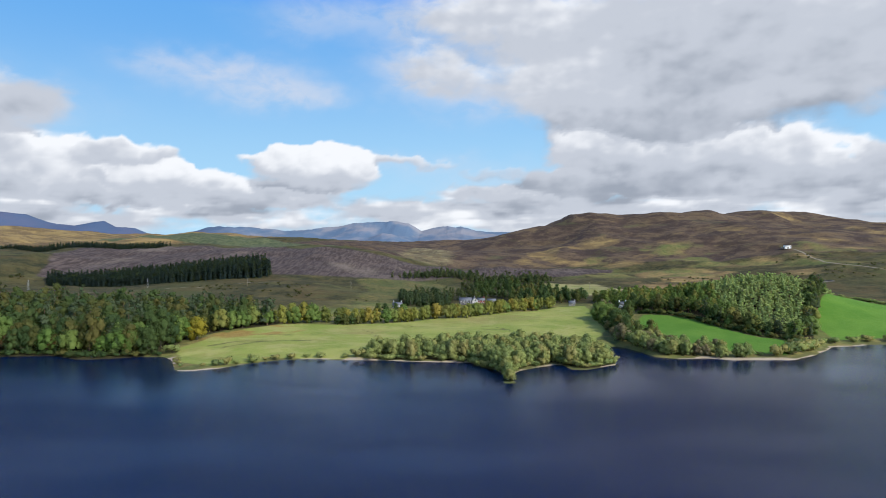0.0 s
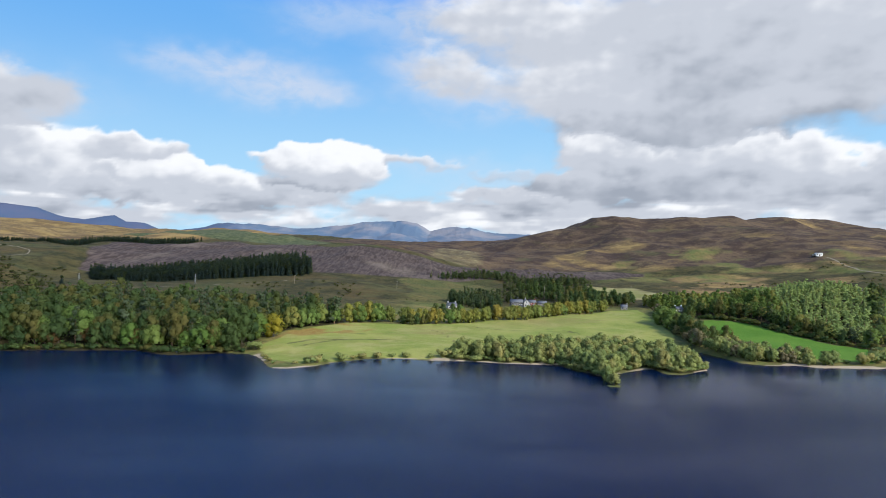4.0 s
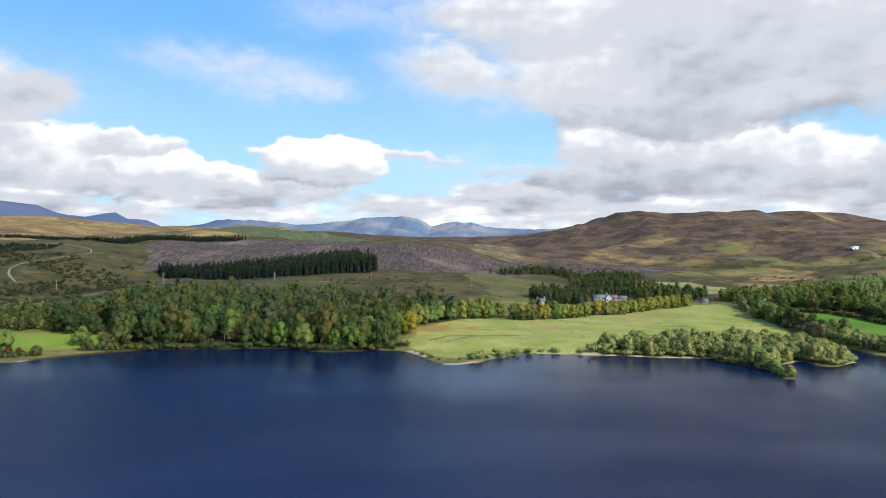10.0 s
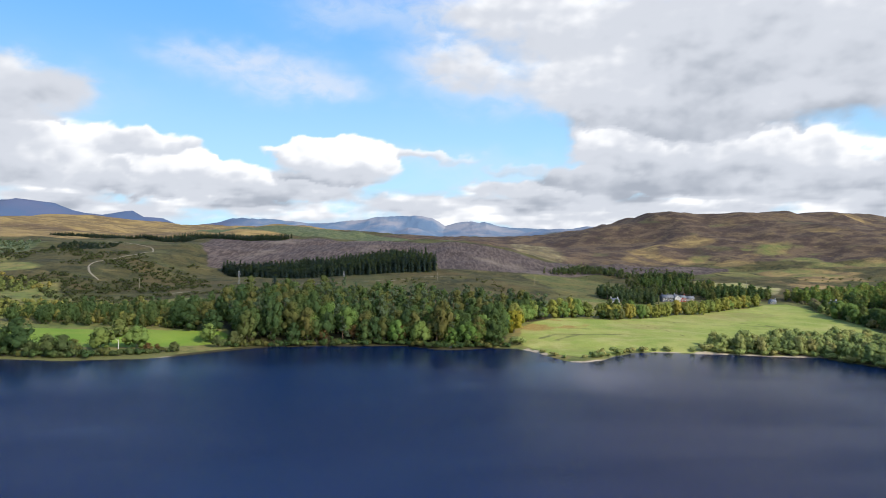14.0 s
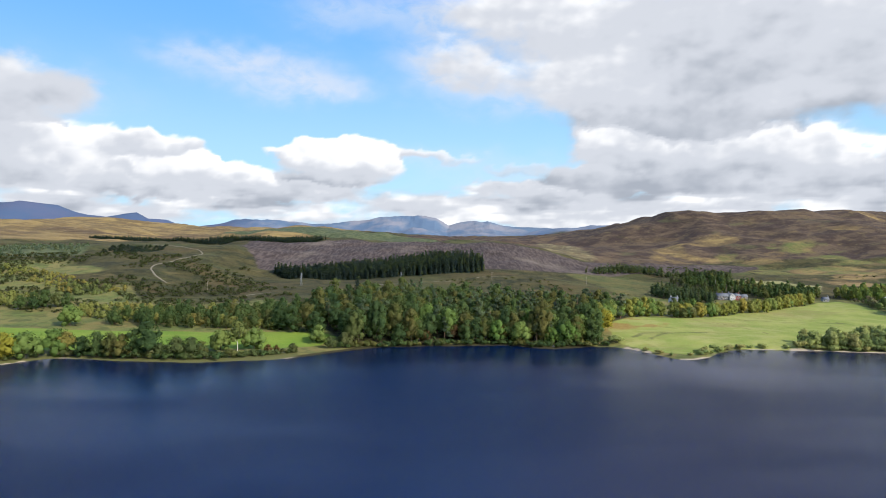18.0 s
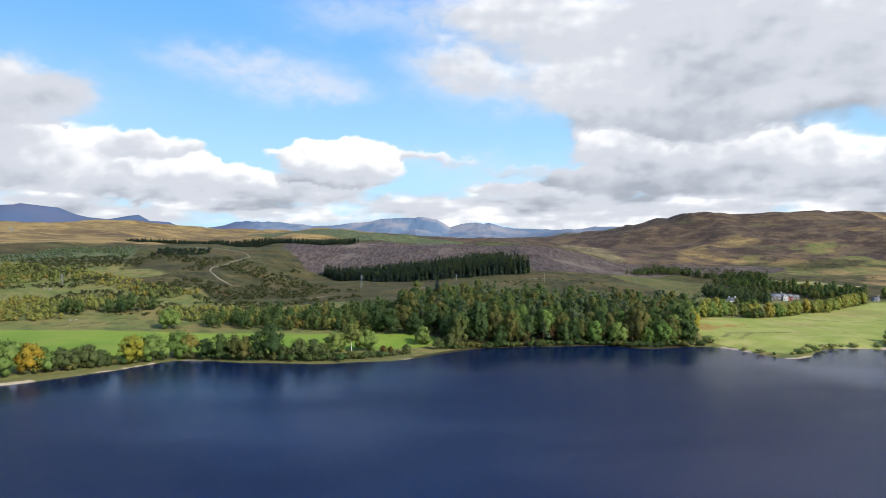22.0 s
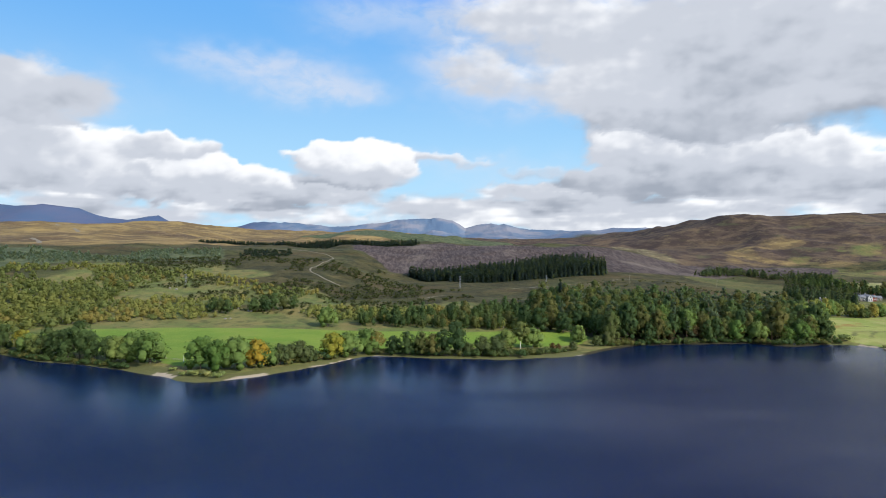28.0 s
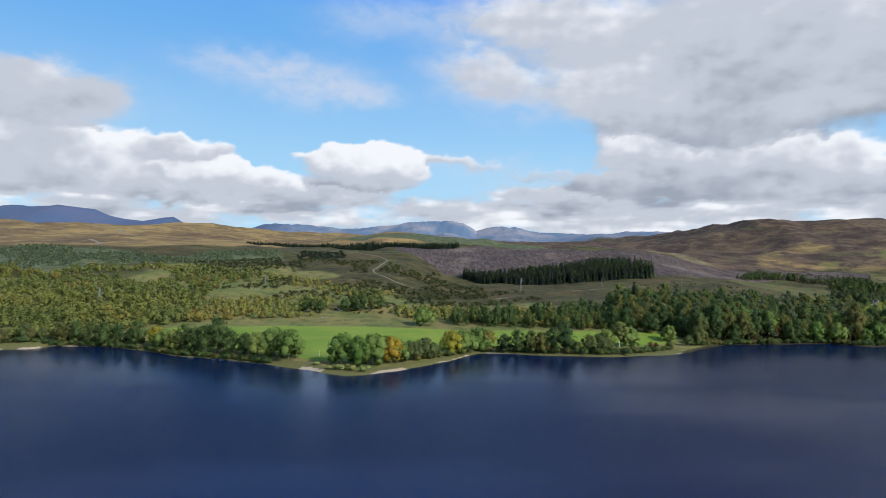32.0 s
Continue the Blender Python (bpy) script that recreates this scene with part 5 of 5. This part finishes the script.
keep = fractal(x, y, 90, 3, 83) > .10
wood("moor_bushes", HEATHS, x[keep], y[keep], 38, .4, 1.1, (BARK, LEAF_SCRUB), "scattered dark bushes on the rough moor grass")

x, y = scatter([(-480, 384), (-400, 374), (-352, 372), (-345, 430), (-360, 452), (-400, 430), (-460, 412)], 6.6, 45)
wood("pasture_wood", FAR_MIXED, x, y, 46, .42, .85, (BARK, LEAF_MIXED), "dark trees along the back of the low pasture")

# spruce block, far woods
SPRUCE_BLOCK = [(-447, 714), (-432, 692), (-395, 676), (-316, 686), (-250, 706), (-204, 722), (-200, 748), (-235, 792), (-262, 802), (-300, 770), (-400, 736), (-446, 728)]
x, y = scatter(SPRUCE_BLOCK, 4.2, 31)
wood("spruce_block", FAR_SPRUCES, x, y, 32, .88, 1.08, (BARK, LEAF_SPRUCE), "dark standing block of spruce beside the felled ground", .6, np.interp(x, [-430, -330, -260, -215, -190], [.66, .78, 1.05, 1.2, .95]))
x, y = scatter([(-775, 926), (-700, 944), (-600, 952), (-510, 960), (-446, 972), (-436, 1016), (-500, 1022), (-600, 1004), (-700, 988), (-785, 962)], 5.0, 33)
wood("far_spruce_belt", FAR_SPRUCES, x, y, 34, .62, .74, (BARK, LEAF_SPRUCE), "far belt of dark spruce along the edge of the moor", .6, np.interp(x, [-775, -680, -590, -450], [.42, .55, .74, .82]))
# alders on the spit and along the river mouth
x, y = scatter(ALDER_STRIP, 4.8, 41)
rng = np.random.default_rng(42)
for px, py in zip(x, y):
    plant("alder", ALDERS[int(rng.integers(4))], px, py, rng.uniform(.68, 1.1), rng.uniform(0, 360), "pale green alder bush in the strip along the shore", group="alders of the east shore")
RIVER_TREES = [(122, 354), (136, 349), (150, 350), (162, 360), (142, 378), (130, 420), (134, 470), (152, 505), (142, 560), (126, 530), (118, 470), (112, 432), (110, 404), (120, 384)]
x, y = scatter(RIVER_TREES, 5.2, 43)
GLADE = [(134, 500), (156, 549)]
clear = away(GLADE, x, y) > 8
x, y = x[clear], y[clear]
for px, py in zip(x, y):
    shown = [ALDERS, ALDERS, SALLOWS][int(rng.integers(3))] if py < 392 and px > 118 else [SALLOWS, MIXED, SALLOWS, ALDERS][int(rng.integers(4))]
    plant("riverside_tree", shown[int(rng.integers(len(shown)))], px, py, rng.uniform(.55, .9), rng.uniform(0, 360), "leafy tree thinning to grey-brown along the river mouth", group="trees of the river")

# pine knoll
x, y = scatter(PINE_KNOLL, 5.2, 51)
clear = away(GLADE, x, y) > 9
x, y = x[clear], y[clear]
edge = (away(PINE_KNOLL, x, y, True) < 8) & (y < 530)
low = ~edge & (x < 214 + (y - 480) * .12)
wood("knoll_foot_wood", FAR_MIXED + FAR_PINES[:1], x[low], y[low], 53, .5, .78, (BARK, LEAF_OAK), "dark mixed trees below the pine knoll", .8)
edge = edge | low
wood("pine_knoll_wood", KNOLL_PINES[:1] + FAR_PINES, x[~edge], y[~edge], 52, .62, .9, (BARK_PINE, LEAF_PINE), "tall green pine wood on the knoll", .75, np.interp(x[~edge], [150, 205, 235, 265, 300, 340], [.60, .72, .86, .90, .80, .70]))
STEMMED_PINES = [model(pine(155 + k, 14 + k, 2.5, 5.5, 380, .5, .13), "stemmed pine", BARK_PINE, LEAF_MIXED) for k in range(2)]
edge = edge & ~low
for px, py in zip(x[edge], y[edge]):
    shown = [PINES, MIXED, STEMMED_PINES, OAKS][int(rng.integers(4))] if px > 195 else [MIXED, STEMMED_PINES, STEMMED_PINES][int(rng.integers(3))]
    plant("knoll_tree", shown[int(rng.integers(len(shown)))], px, py, rng.uniform(.6, .95), rng.uniform(0, 360), "dark tree on the edge of the pine knoll", group="edge trees of the knoll")

single("cottage_tree", MIXED, [(149, 541, .42), (160, 540, .36), (164, 545, .5)], "dark tree before the white cottage", "trees before the cottage")
single("river_oak", OAKS + LIMES[:1], [(123, 474, .8), (121, 486, .85), (128, 484, .7), (119, 462, .7)], "olive green tree at the edge of the meadow", "oaks by the river")
row_of("riverside_tree", SALLOWS + SALLOWS + MIXED[:1], [(111, 396), (116, 412), (121, 428), (124, 446), (122, 462)], 3.4, 58, .85, 1.15, "leafy tree thinning to grey-brown along the river mouth", "trees of the river", 2.2)
row_of("riverside_tree", ALDERS + SALLOWS[:1], [(109, 396), (115, 384), (119, 366), (122, 355), (132, 350), (146, 351), (158, 347), (168, 347)], 3.2, 59, .72, 1.0, "olive alder leaning over the water at the river mouth", "trees of the river", 1.6)
row_of("glade_bush", SALLOWS + SHRUBS, [(130, 496), (138, 512), (146, 530), (142, 560), (140, 578)], 3.0, 56, .24, .40, "low grey-brown bush below the white cottage", "bushes of the glade", 3.0)
row_of("strip_shrub", SHRUBS, [(-46, 346), (-20, 341), (10, 337), (20, 324), (30, 303), (40, 317), (50, 325), (60, 332), (70, 316), (84, 326), (89, 332), (92, 352)], 3.4, 97, .7, 1.25, "pale green bush in front of the alders on the shore", "bushes of the alder strip", 1.0)
row_of("knoll_shrub", DARK_SHRUBS, [(156, 506), (178, 486), (193, 444), (205, 412), (221, 392)], 3.0, 98, .8, 1.3, "dark shrub under the pines at the edge of the pasture", "shrubs of the knoll", 1.2)
row_of("meadow_tree", OAKS[:2] + MIXED[:1], [(-56, 520), (-30, 532)], 6, 99, .55, .7, "dark tree before the small white house", "trees behind the meadow", 2)
# trees behind the meadow and round the lodge
row_of("meadow_tree", MIXED + OAKS, [(-148, 415), (-140, 432), (-133, 441), (-118, 450)], 6, 60, .9, 1.15, "dark tree at the back corner of the meadow", "trees behind the meadow", 2)
row_of("meadow_tree", LIMES + OAKS[:1], [(-118, 452), (-99, 459), (-88, 462)], 4.2, 61, .9, 1.15, "round olive tree along the back of the meadow", "trees behind the meadow", 2)
row_of("meadow_tree", LIMES, [(-88, 466), (-60, 470)], 3.6, 62, .72, .95, "yellow-green tree along the back of the meadow", "trees behind the meadow", 2)
single("dark_bush", MIXED, [(-76, 458, .5), (-71, 457, .55), (-66, 459, .52), (-62, 461, .5)], "dark clipped-looking bush at the back of the meadow", "dark bushes of the meadow")
row_of("meadow_tree", LIMES + LIMES + OAKS[:2], [(-58, 468), (-38, 480), (-20, 491), (11, 505), (45, 526), (78, 561), (98, 572)], 3.9, 64, .68, .92, "round olive and yellow tree along the back of the meadow", "trees behind the meadow", 2.5)
x, y = scatter([(-35, 600), (-25, 690), (40, 740), (110, 770), (130, 700), (70, 640), (8, 618), (0, 606), (-20, 596)], 7.0, 63)
keep = (y < 655) | (fractal(x, y, 40, 3, 73) > .08)
x, y = x[keep], y[keep]
dusk = x < 34
wood("lodge_pines", FAR_PINES + FAR_MIXED[:2] + FAR_SPRUCES[:1], x[dusk], y[dusk], 65, .45, .92, (BARK, LEAF_DEEP), "dark conifers beside the lodge", .6)
wood("lodge_copse", FAR_MIXED + FAR_PINES[:1], x[~dusk], y[~dusk], 76, .42, .8, (BARK, LEAF_MIXED), "olive and brown mixed trees behind the lodge", .6)
x, y = scatter([(-46, 600), (-30, 566), (-12, 556), (2, 562), (9, 580), (8, 612), (-40, 622)], 5.6, 74)
wood("lodge_firs", FIRS[:1] + FAR_PINES + FAR_MIXED[:2], x, y, 75, .5, .85, (BARK, LEAF_DEEP), "dark firs standing close beside the lodge")
x, y = scatter([(62, 600), (80, 585), (120, 600), (150, 640), (110, 660), (60, 640)], 7.0, 66)
wood("lodge_wood", FAR_MIXED, x, y, 67, .55, .85, (BARK, LEAF_MIXED), "dark trees round the lodge")
x, y = scatter([(136, 585), (160, 570), (200, 600), (280, 640), (330, 660), (300, 700), (200, 650), (150, 620)], 8.0, 68)
wood("cottage_wood", FAR_MIXED + FAR_PINES[:1], x, y, 69, .6, .95, (BARK, LEAF_OAK), "mixed green trees round the cottages", .7)
x, y = scatter([(-66, 790), (-25, 812), (20, 815), (55, 760), (115, 775), (150, 840), (110, 830), (60, 800), (20, 870), (-10, 860)], 5.8, 71)
wood("far_copse", FAR_PINES + FAR_MIXED[:2], x, y, 72, .35, .75, (BARK, LEAF_DEEP), "dark copse below the felled knoll", .4)

# ---- houses ----
def box(cx, cy, cz, sx, sy, sz):
    """A box about its centre: vertices and quads."""
    v = np.array([(x, y, z) for z in (-.5, .5) for y in (-.5, .5) for x in (-.5, .5)]) * (sx, sy, sz) + (cx, cy, cz)
    return v, np.array([[0, 2, 3, 1], [4, 5, 7, 6], [0, 1, 5, 4], [2, 6, 7, 3], [0, 4, 6, 2], [1, 3, 7, 5]])


def beam(a, b, wide):
    """A square bar between two points."""
    a, b = Vector(a), Vector(b)
    q = (b - a).to_track_quat("Z", "Y")
    v, f = box(0, 0, .5, wide, wide, 1)
    v[:, 2] *= (b - a).length
    return np.array([a + q @ Vector(p) for p in v]), f


def solid(name, shape, material, parent, label=""):
    return part(name, mesh_of(name, *shape, material), parent, label)


def gabled(long, deep, eaves, ridge):
    """Walls of a gabled house, 0.35 m into the ground, ridge along x."""
    x, y = long / 2, deep / 2
    v = [(-x, -y, -.35), (x, -y, -.35), (x, y, -.35), (-x, y, -.35), (-x, -y, eaves), (x, -y, eaves), (x, y, eaves), (-x, y, eaves), (-x, 0, ridge), (x, 0, ridge)]
    f = [[0, 1, 5, 4], [2, 3, 7, 6], [1, 2, 6, 5], [3, 0, 4, 7], [5, 6, 9, 9], [7, 4, 8, 8], [3, 2, 1, 0]]
    me = bpy.data.meshes.new("wall")
    me.from_pydata(v, [], [tuple(dict.fromkeys(q)) for q in f])
    return me


def wing(root, x, y, turn, long, deep, eaves, ridge, wall, cover, windows=(), doors=(), chimneys=(), wall_label="", roof_label=""):
    """One gabled range of a building: walls, two roof slopes, chimneys, and openings on its south front (x along it, sill height)."""
    m = pose(x, y, 0, 0, 0, turn)

    def hang(ob):
        ob.matrix_basis = m
        return ob

    me = gabled(long, deep, eaves, ridge)
    me.materials.append(wall)
    hang(part("wall", me, root, wall_label))
    run, rise_ = deep / 2 + .35, (ridge - eaves) * (deep / 2 + .35) / (deep / 2)
    for side in (-1, 1):
        top, low = ridge + .12, ridge + .12 - rise_
        v = [(sx * (long / 2 + .3), yy, zz) for sx in (-1, 1) for yy, zz in ((0, top), (side * run, low), (side * run, low - .16), (0, top - .16))]
        hang(solid("roof", (np.array(v), np.array([[0, 1, 5, 4], [1, 2, 6, 5], [2, 3, 7, 6], [3, 0, 4, 7], [0, 3, 2, 1], [4, 5, 6, 7]])), cover, root, roof_label))
    for cx in chimneys:
        stack = hang(solid("chimney", box(cx, 0, ridge + .45, .9, .7, 1.5), wall, root))
        for k in (-.22, .22):
            solid("chimney_pot", tube([(cx + k, 0, ridge + 1.15, .13), (cx + k, 0, ridge + 1.6, .11)], 6), SLATE, stack)
    for wx, sill, ww, wh in windows:
        frame_ = hang(solid("window", joined([box(wx - ww / 2, -deep / 2 - .02, sill + wh / 2, .10, .12, wh), box(wx + ww / 2, -deep / 2 - .02, sill + wh / 2, .10, .12, wh), box(wx, -deep / 2 - .02, sill + wh, ww + .1, .12, .10), box(wx, -deep / 2 - .02, sill + wh / 2, ww, .11, .05)]), WHITE_PAINT, root))
        solid("pane", box(wx, -deep / 2 - .015, sill + wh / 2, ww - .08, .03, wh - .06), GLASS, frame_, "dark window glass")
        solid("sill", box(wx, -deep / 2 - .06, sill - .06, ww + .3, .24, .1), STONE, frame_)
    for dx, dw, dh in doors:
        hang(solid("door", box(dx, -deep / 2 - .03, dh / 2, dw, .08, dh), WOOD, root))


def homestead(name, x, y, turn, label, category="house"):
    root = new(name)
    root.matrix_basis = pose(x, y, seated(x, y, .1), 0, 0, turn)
    return tagged(root, label, category)


lodge = homestead("lodge", 26, 592, 4, "grey lodge with a white gable and a red wing among trees")
wing(lodge, -5.2, 0, 0, 11.4, 7, 4.2, 6.6, SHADED_WALL, SLATE, [(-4.2, 2.7, 1.0, 1.2), (-1.5, 2.7, 1.0, 1.2), (1.4, 2.7, 1.0, 1.2), (4.0, 2.7, 1.0, 1.2), (-4.2, .8, 1.1, 1.4), (-1.8, .8, 1.1, 1.4), (2.4, .8, 1.1, 1.4), (4.4, .8, 1.1, 1.4)], [(0.2, 1.1, 2.1)], (-5.0, 1.0), "grey wall, its front darkened for shade")
wing(lodge, 3.6, -.8, 90, 8.4, 5.2, 4.4, 6.8, HARLING, SLATE, (), (), (3.4,), "white gabled wall")
wing(lodge, 9.4, .4, 0, 6.8, 6.6, 4.2, 6.2, REDWALL, SLATE, [(-2.2, .9, 1.1, 1.4), (.4, .9, 1.1, 1.4), (2.3, .9, .9, 1.4), (-1.6, 2.7, .9, 1.1), (1.6, 2.7, .9, 1.1)], (), (2.9,), "red painted wall")
for gx_, gz_ in ((-1.2, 1.0), (1.2, 1.0), (0, 3.8)):
    gable = solid("window", joined([box(3.6 + gx_ - .5, -5.03, gz_ + .7, .1, .12, 1.5), box(3.6 + gx_ + .5, -5.03, gz_ + .7, .1, .12, 1.5), box(3.6 + gx_, -5.03, gz_ + 1.45, 1.1, .12, .1)]), WHITE_PAINT, lodge)
    solid("pane", box(3.6 + gx_, -5.02, gz_ + .7, .95, .03, 1.4), GLASS, gable, "dark window glass")
shed = homestead("outbuilding", 46, 600, -6, "low grey slate-roofed outbuilding beside the lodge", "outbuilding")
wing(shed, 0, 0, 0, 8, 5, 2.6, 4.6, STONE, SLATE, [(-1.6, 1.0, .9, 1.0)], [(1.6, 1.6, 2.1)])
keeper = homestead("keepers_house", -40, 556, 14, "small white house half hidden by the meadow trees")
wing(keeper, 0, 0, 0, 8, 5.6, 2.9, 5.2, HARLING, SLATE, [(-2.4, .9, 1.0, 1.3), (2.4, .9, 1.0, 1.3)], [(0, 1.0, 2.1)], (-3.4, 3.4))
gatehouse = homestead("gatehouse", 119, 584, -8, "small grey cottage at the end of the meadow")
wing(gatehouse, 0, 0, 0, 5.6, 4.8, 2.4, 4.4, GREY_HARLING, SLATE, [(-1.8, .9, .9, 1.1), (1.8, .9, .9, 1.1)], [(0, 1.0, 2.0)], (2.5,))
cottage = homestead("white_cottage", 156, 550, 22, "bright white cottage with a slate roof under the trees")
wing(cottage, 0, 0, 0, 8, 5.2, 2.5, 4.7, WHITE_PAINT, SLATE, [(-2.6, .9, 1.0, 1.2), (0.4, .9, 1.0, 1.2), (2.8, .9, 1.0, 1.2)], [(-1.2, 1.0, 2.0)], (-3.4, 3.4))
works = homestead("white_works_building", 558, 1026, -6, "plain white flat-fronted building alone on the heather hillside", "building")
wing(works, 0, 0, 0, 9.5, 8, 4.6, 5.4, WHITE_PAINT, CONCRETE, [(-3.2, 2.0, 1.2, 1.5), (3.2, 2.0, 1.2, 1.5)], [(0, 2.4, 3.0)])
solid("annexe", box(-6.6, 1.5, 1.2, 3.6, 4.0, 3.4), STONE, works, "grey stone lean-to")


# ---- pylons, poles and posts ----
def pylon(x, y, tall, turn):
    root = new("pylon")
    root.matrix_basis = pose(x, y, seated(x, y), 0, 0, turn)
    foot, head = tall * .075, tall * .02
    at = lambda sx, sy, h: (sx * (foot + (head - foot) * h), sy * (foot + (head - foot) * h), tall * h)
    corners = [(-1, -1), (1, -1), (1, 1), (-1, 1)]
    for sx, sy in corners:
        solid("leg", beam((sx * foot, sy * foot, -.8), at(sx, sy, 1.0), .075), STEEL, root)
    levels = [0.0, .2, .38, .54, .68, .80, .9, 1.0]
    for k, (lo, hi) in enumerate(zip(levels, levels[1:])):
        bars = []
        for (ax, ay), (bx, by) in zip(corners, corners[1:] + corners[:1]):
            bars += [beam(at(ax, ay, lo), at(bx, by, hi), .035), beam(at(bx, by, lo), at(ax, ay, hi), .035), beam(at(ax, ay, hi), at(bx, by, hi), .035)]
        solid("bracing", joined(bars), STEEL, root)
    for h, reach in ((.70, .16), (.82, .13), (.94, .10)):
        arm = solid("crossarm", joined([beam((-tall * reach, 0, tall * h), (tall * reach, 0, tall * h), .10), beam((-tall * reach, 0, tall * h), (0, 0, tall * (h + .045)), .06), beam((tall * reach, 0, tall * h), (0, 0, tall * (h + .045)), .10)]), STEEL, root)
        for sx in (-1, 1):
            solid("insulator", tube([(sx * tall * reach, 0, tall * h, .07), (sx * tall * reach, 0, tall * h - .5, .13), (sx * tall * reach, 0, tall * h - 1.1, .07)], 6), GLASS, arm)
    return tagged(root, "grey steel lattice pylon on the rough hillside", "pylon", "pylons of the power line")


for px, py, tall in ((-752, 440, 14), (-643, 526, 12.5), (-392, 598, 13), (-296, 634, 10)):
    pylon(px, py, tall, -20)


def pole(x, y, tall):
    root = new("power_pole")
    root.matrix_basis = pose(x, y, seated(x, y), 0, 0, 25)
    solid("shaft", tube([(0, 0, -.8, .17), (0, 0, tall * .5, .15), (0, 0, tall, .12)], 8), WOOD, root)
    solid("crossarm", box(0, 0, tall - .5, 2.2, .14, .14), WOOD, root)
    for sx in (-.95, 0, .95):
        solid("insulator", tube([(sx, 0, tall - .43, .07), (sx, 0, tall - .15, .04)], 6), GLASS, root)
    tagged(root, "weathered wooden power pole with one crossarm", "pole", "wooden power poles")


for px, py in ((172, 742), (64, 700), (-96, 660), (-200, 648), (-470, 560)):
    pole(px, py, 9.0)

post = new("marker_post")
post.matrix_basis = pose(-550, 274, seated(-550, 274))
solid("shaft", tube([(0, 0, -.5, .10), (0, 0, 3.2, .035)], 8), WHITE_PAINT, post)
solid("base", tube([(0, 0, -.2, .28), (0, 0, .25, .22)], 8), CONCRETE, post)
tagged(post, "tall white marker post on the point", "post")


# ---- stones ----
def boulder(seed):
    bm = bmesh.new()
    bmesh.ops.create_icosphere(bm, subdivisions=2, radius=1.0)
    for v in bm.verts:
        n = noise.fractal(v.co * .9 + Vector((seed * 7.3, 0, 0)), 1.0, 2.0, 3)
        v.co = Vector((v.co.x * 1.25, v.co.y, v.co.z * .75)) * (1 + .45 * n)
    me = bpy.data.meshes.new("boulder")
    bm.to_mesh(me)
    bm.free()
    me.materials.append(ROCK)
    return me


ROCKS = [boulder(k) for k in range(3)]
rng = np.random.default_rng(9)
for k, (px, py, s) in enumerate([(-616, 408, .8), (-613, 410, .6), (-570, 405, .9), (-567, 407, .6), (-560, 432, 1.6), (-556, 434, 1.1), (-665, 318, .8), (-588, 273, .6), (-180, 353, .8), (-192, 347, .9), (-655, 520, 1.0), (-648, 517, 1.2)]):
    ob = new("boulder", ROCKS[k % 3])
    ob.matrix_basis = pose(px, py, seated(px, py) + .25 * s, rng.uniform(-10, 10), rng.uniform(-10, 10), rng.uniform(0, 360)) @ Matrix.Diagonal((s, s, s, 1))
    tagged(ob, "pale lichened boulder lying in rough grass", "boulder", "boulders of the hillside")


def fold(x, y, turn, long, deep):
    """A drystone fold: four low walls, each stone course a little uneven."""
    root = new("drystone_fold")
    root.matrix_basis = pose(x, y, 0, 0, 0, turn)
    for (ax, ay), (bx, by) in zip([(-1, -1), (1, -1), (1, 1), (-1, 1)], [(1, -1), (1, 1), (-1, 1), (-1, -1)]):
        pieces = []
        n = int(math.hypot((bx - ax) * long, (by - ay) * deep) / 3)
        for k in range(n):
            t = (k + .5) / n
            lx, ly = (ax + (bx - ax) * t) * long / 2, (ay + (by - ay) * t) * deep / 2
            wp = pose(x, y, 0, 0, 0, turn) @ Vector((lx, ly, 0))
            along = 3.1 if ay == by else .7
            pieces.append(box(lx, ly, seated(wp.x, wp.y) + .45 + .1 * math.sin(7 * k), along, .7 if ay == by else 3.1, 1.5))
        solid("wall", joined(pieces), STONE, root)
    tagged(root, "grey drystone sheepfold on the rough grass", "sheepfold")


fold(452, 760, 8, 26, 16)
for k, (px, py, s) in enumerate([(-626, 289, .7), (-621, 287, .9), (-616, 285, .6), (-611, 284, .8), (-606, 282, .7), (-600, 280, .9)]):
    ob = new("boulder", ROCKS[k % 3])
    ob.matrix_basis = pose(px, max(py, float(shore(px)) + .6), .15, 4 * k, 0, 60 * k) @ Matrix.Diagonal((s, s, s, 1))
    tagged(ob, "pale boulder at the water's edge below the trees", "boulder", "boulders of the shore")


def fence(line, spacing=2.4):
    """A post and wire fence over the ground: posts, and a run of rail between each pair."""
    root, tops = new("field_fence"), []
    for (ax, ay), (bx, by) in zip(line, line[1:]):
        n = max(1, int(math.hypot(bx - ax, by - ay) / spacing))
        for k in range(n):
            px, py = ax + (bx - ax) * k / n, ay + (by - ay) * k / n
            tops.append((px, py, seated(px, py)))
    for px, py, pz in tops:
        solid("post", box(px, py, pz + .45, .12, .12, 1.5), WOOD, root)
    for a, b in zip(tops, tops[1:]):
        for h in (.55, 1.05):
            solid("rail", beam((a[0], a[1], a[2] + h), (b[0], b[1], b[2] + h), .07), WOOD, root)
    tagged(root, "weathered post and rail fence along the pasture", "fence")


fence([(-566, 282), (-556, 277), (-545, 275), (-536, 277), (-522, 284)])
row_of("hedge_bush", SHRUBS, [(346, 556), (356, 540), (368, 518), (384, 500)], 3.2, 91, .9, 1.3, "dark green bush of the field hedge", "hedge bushes", .6)
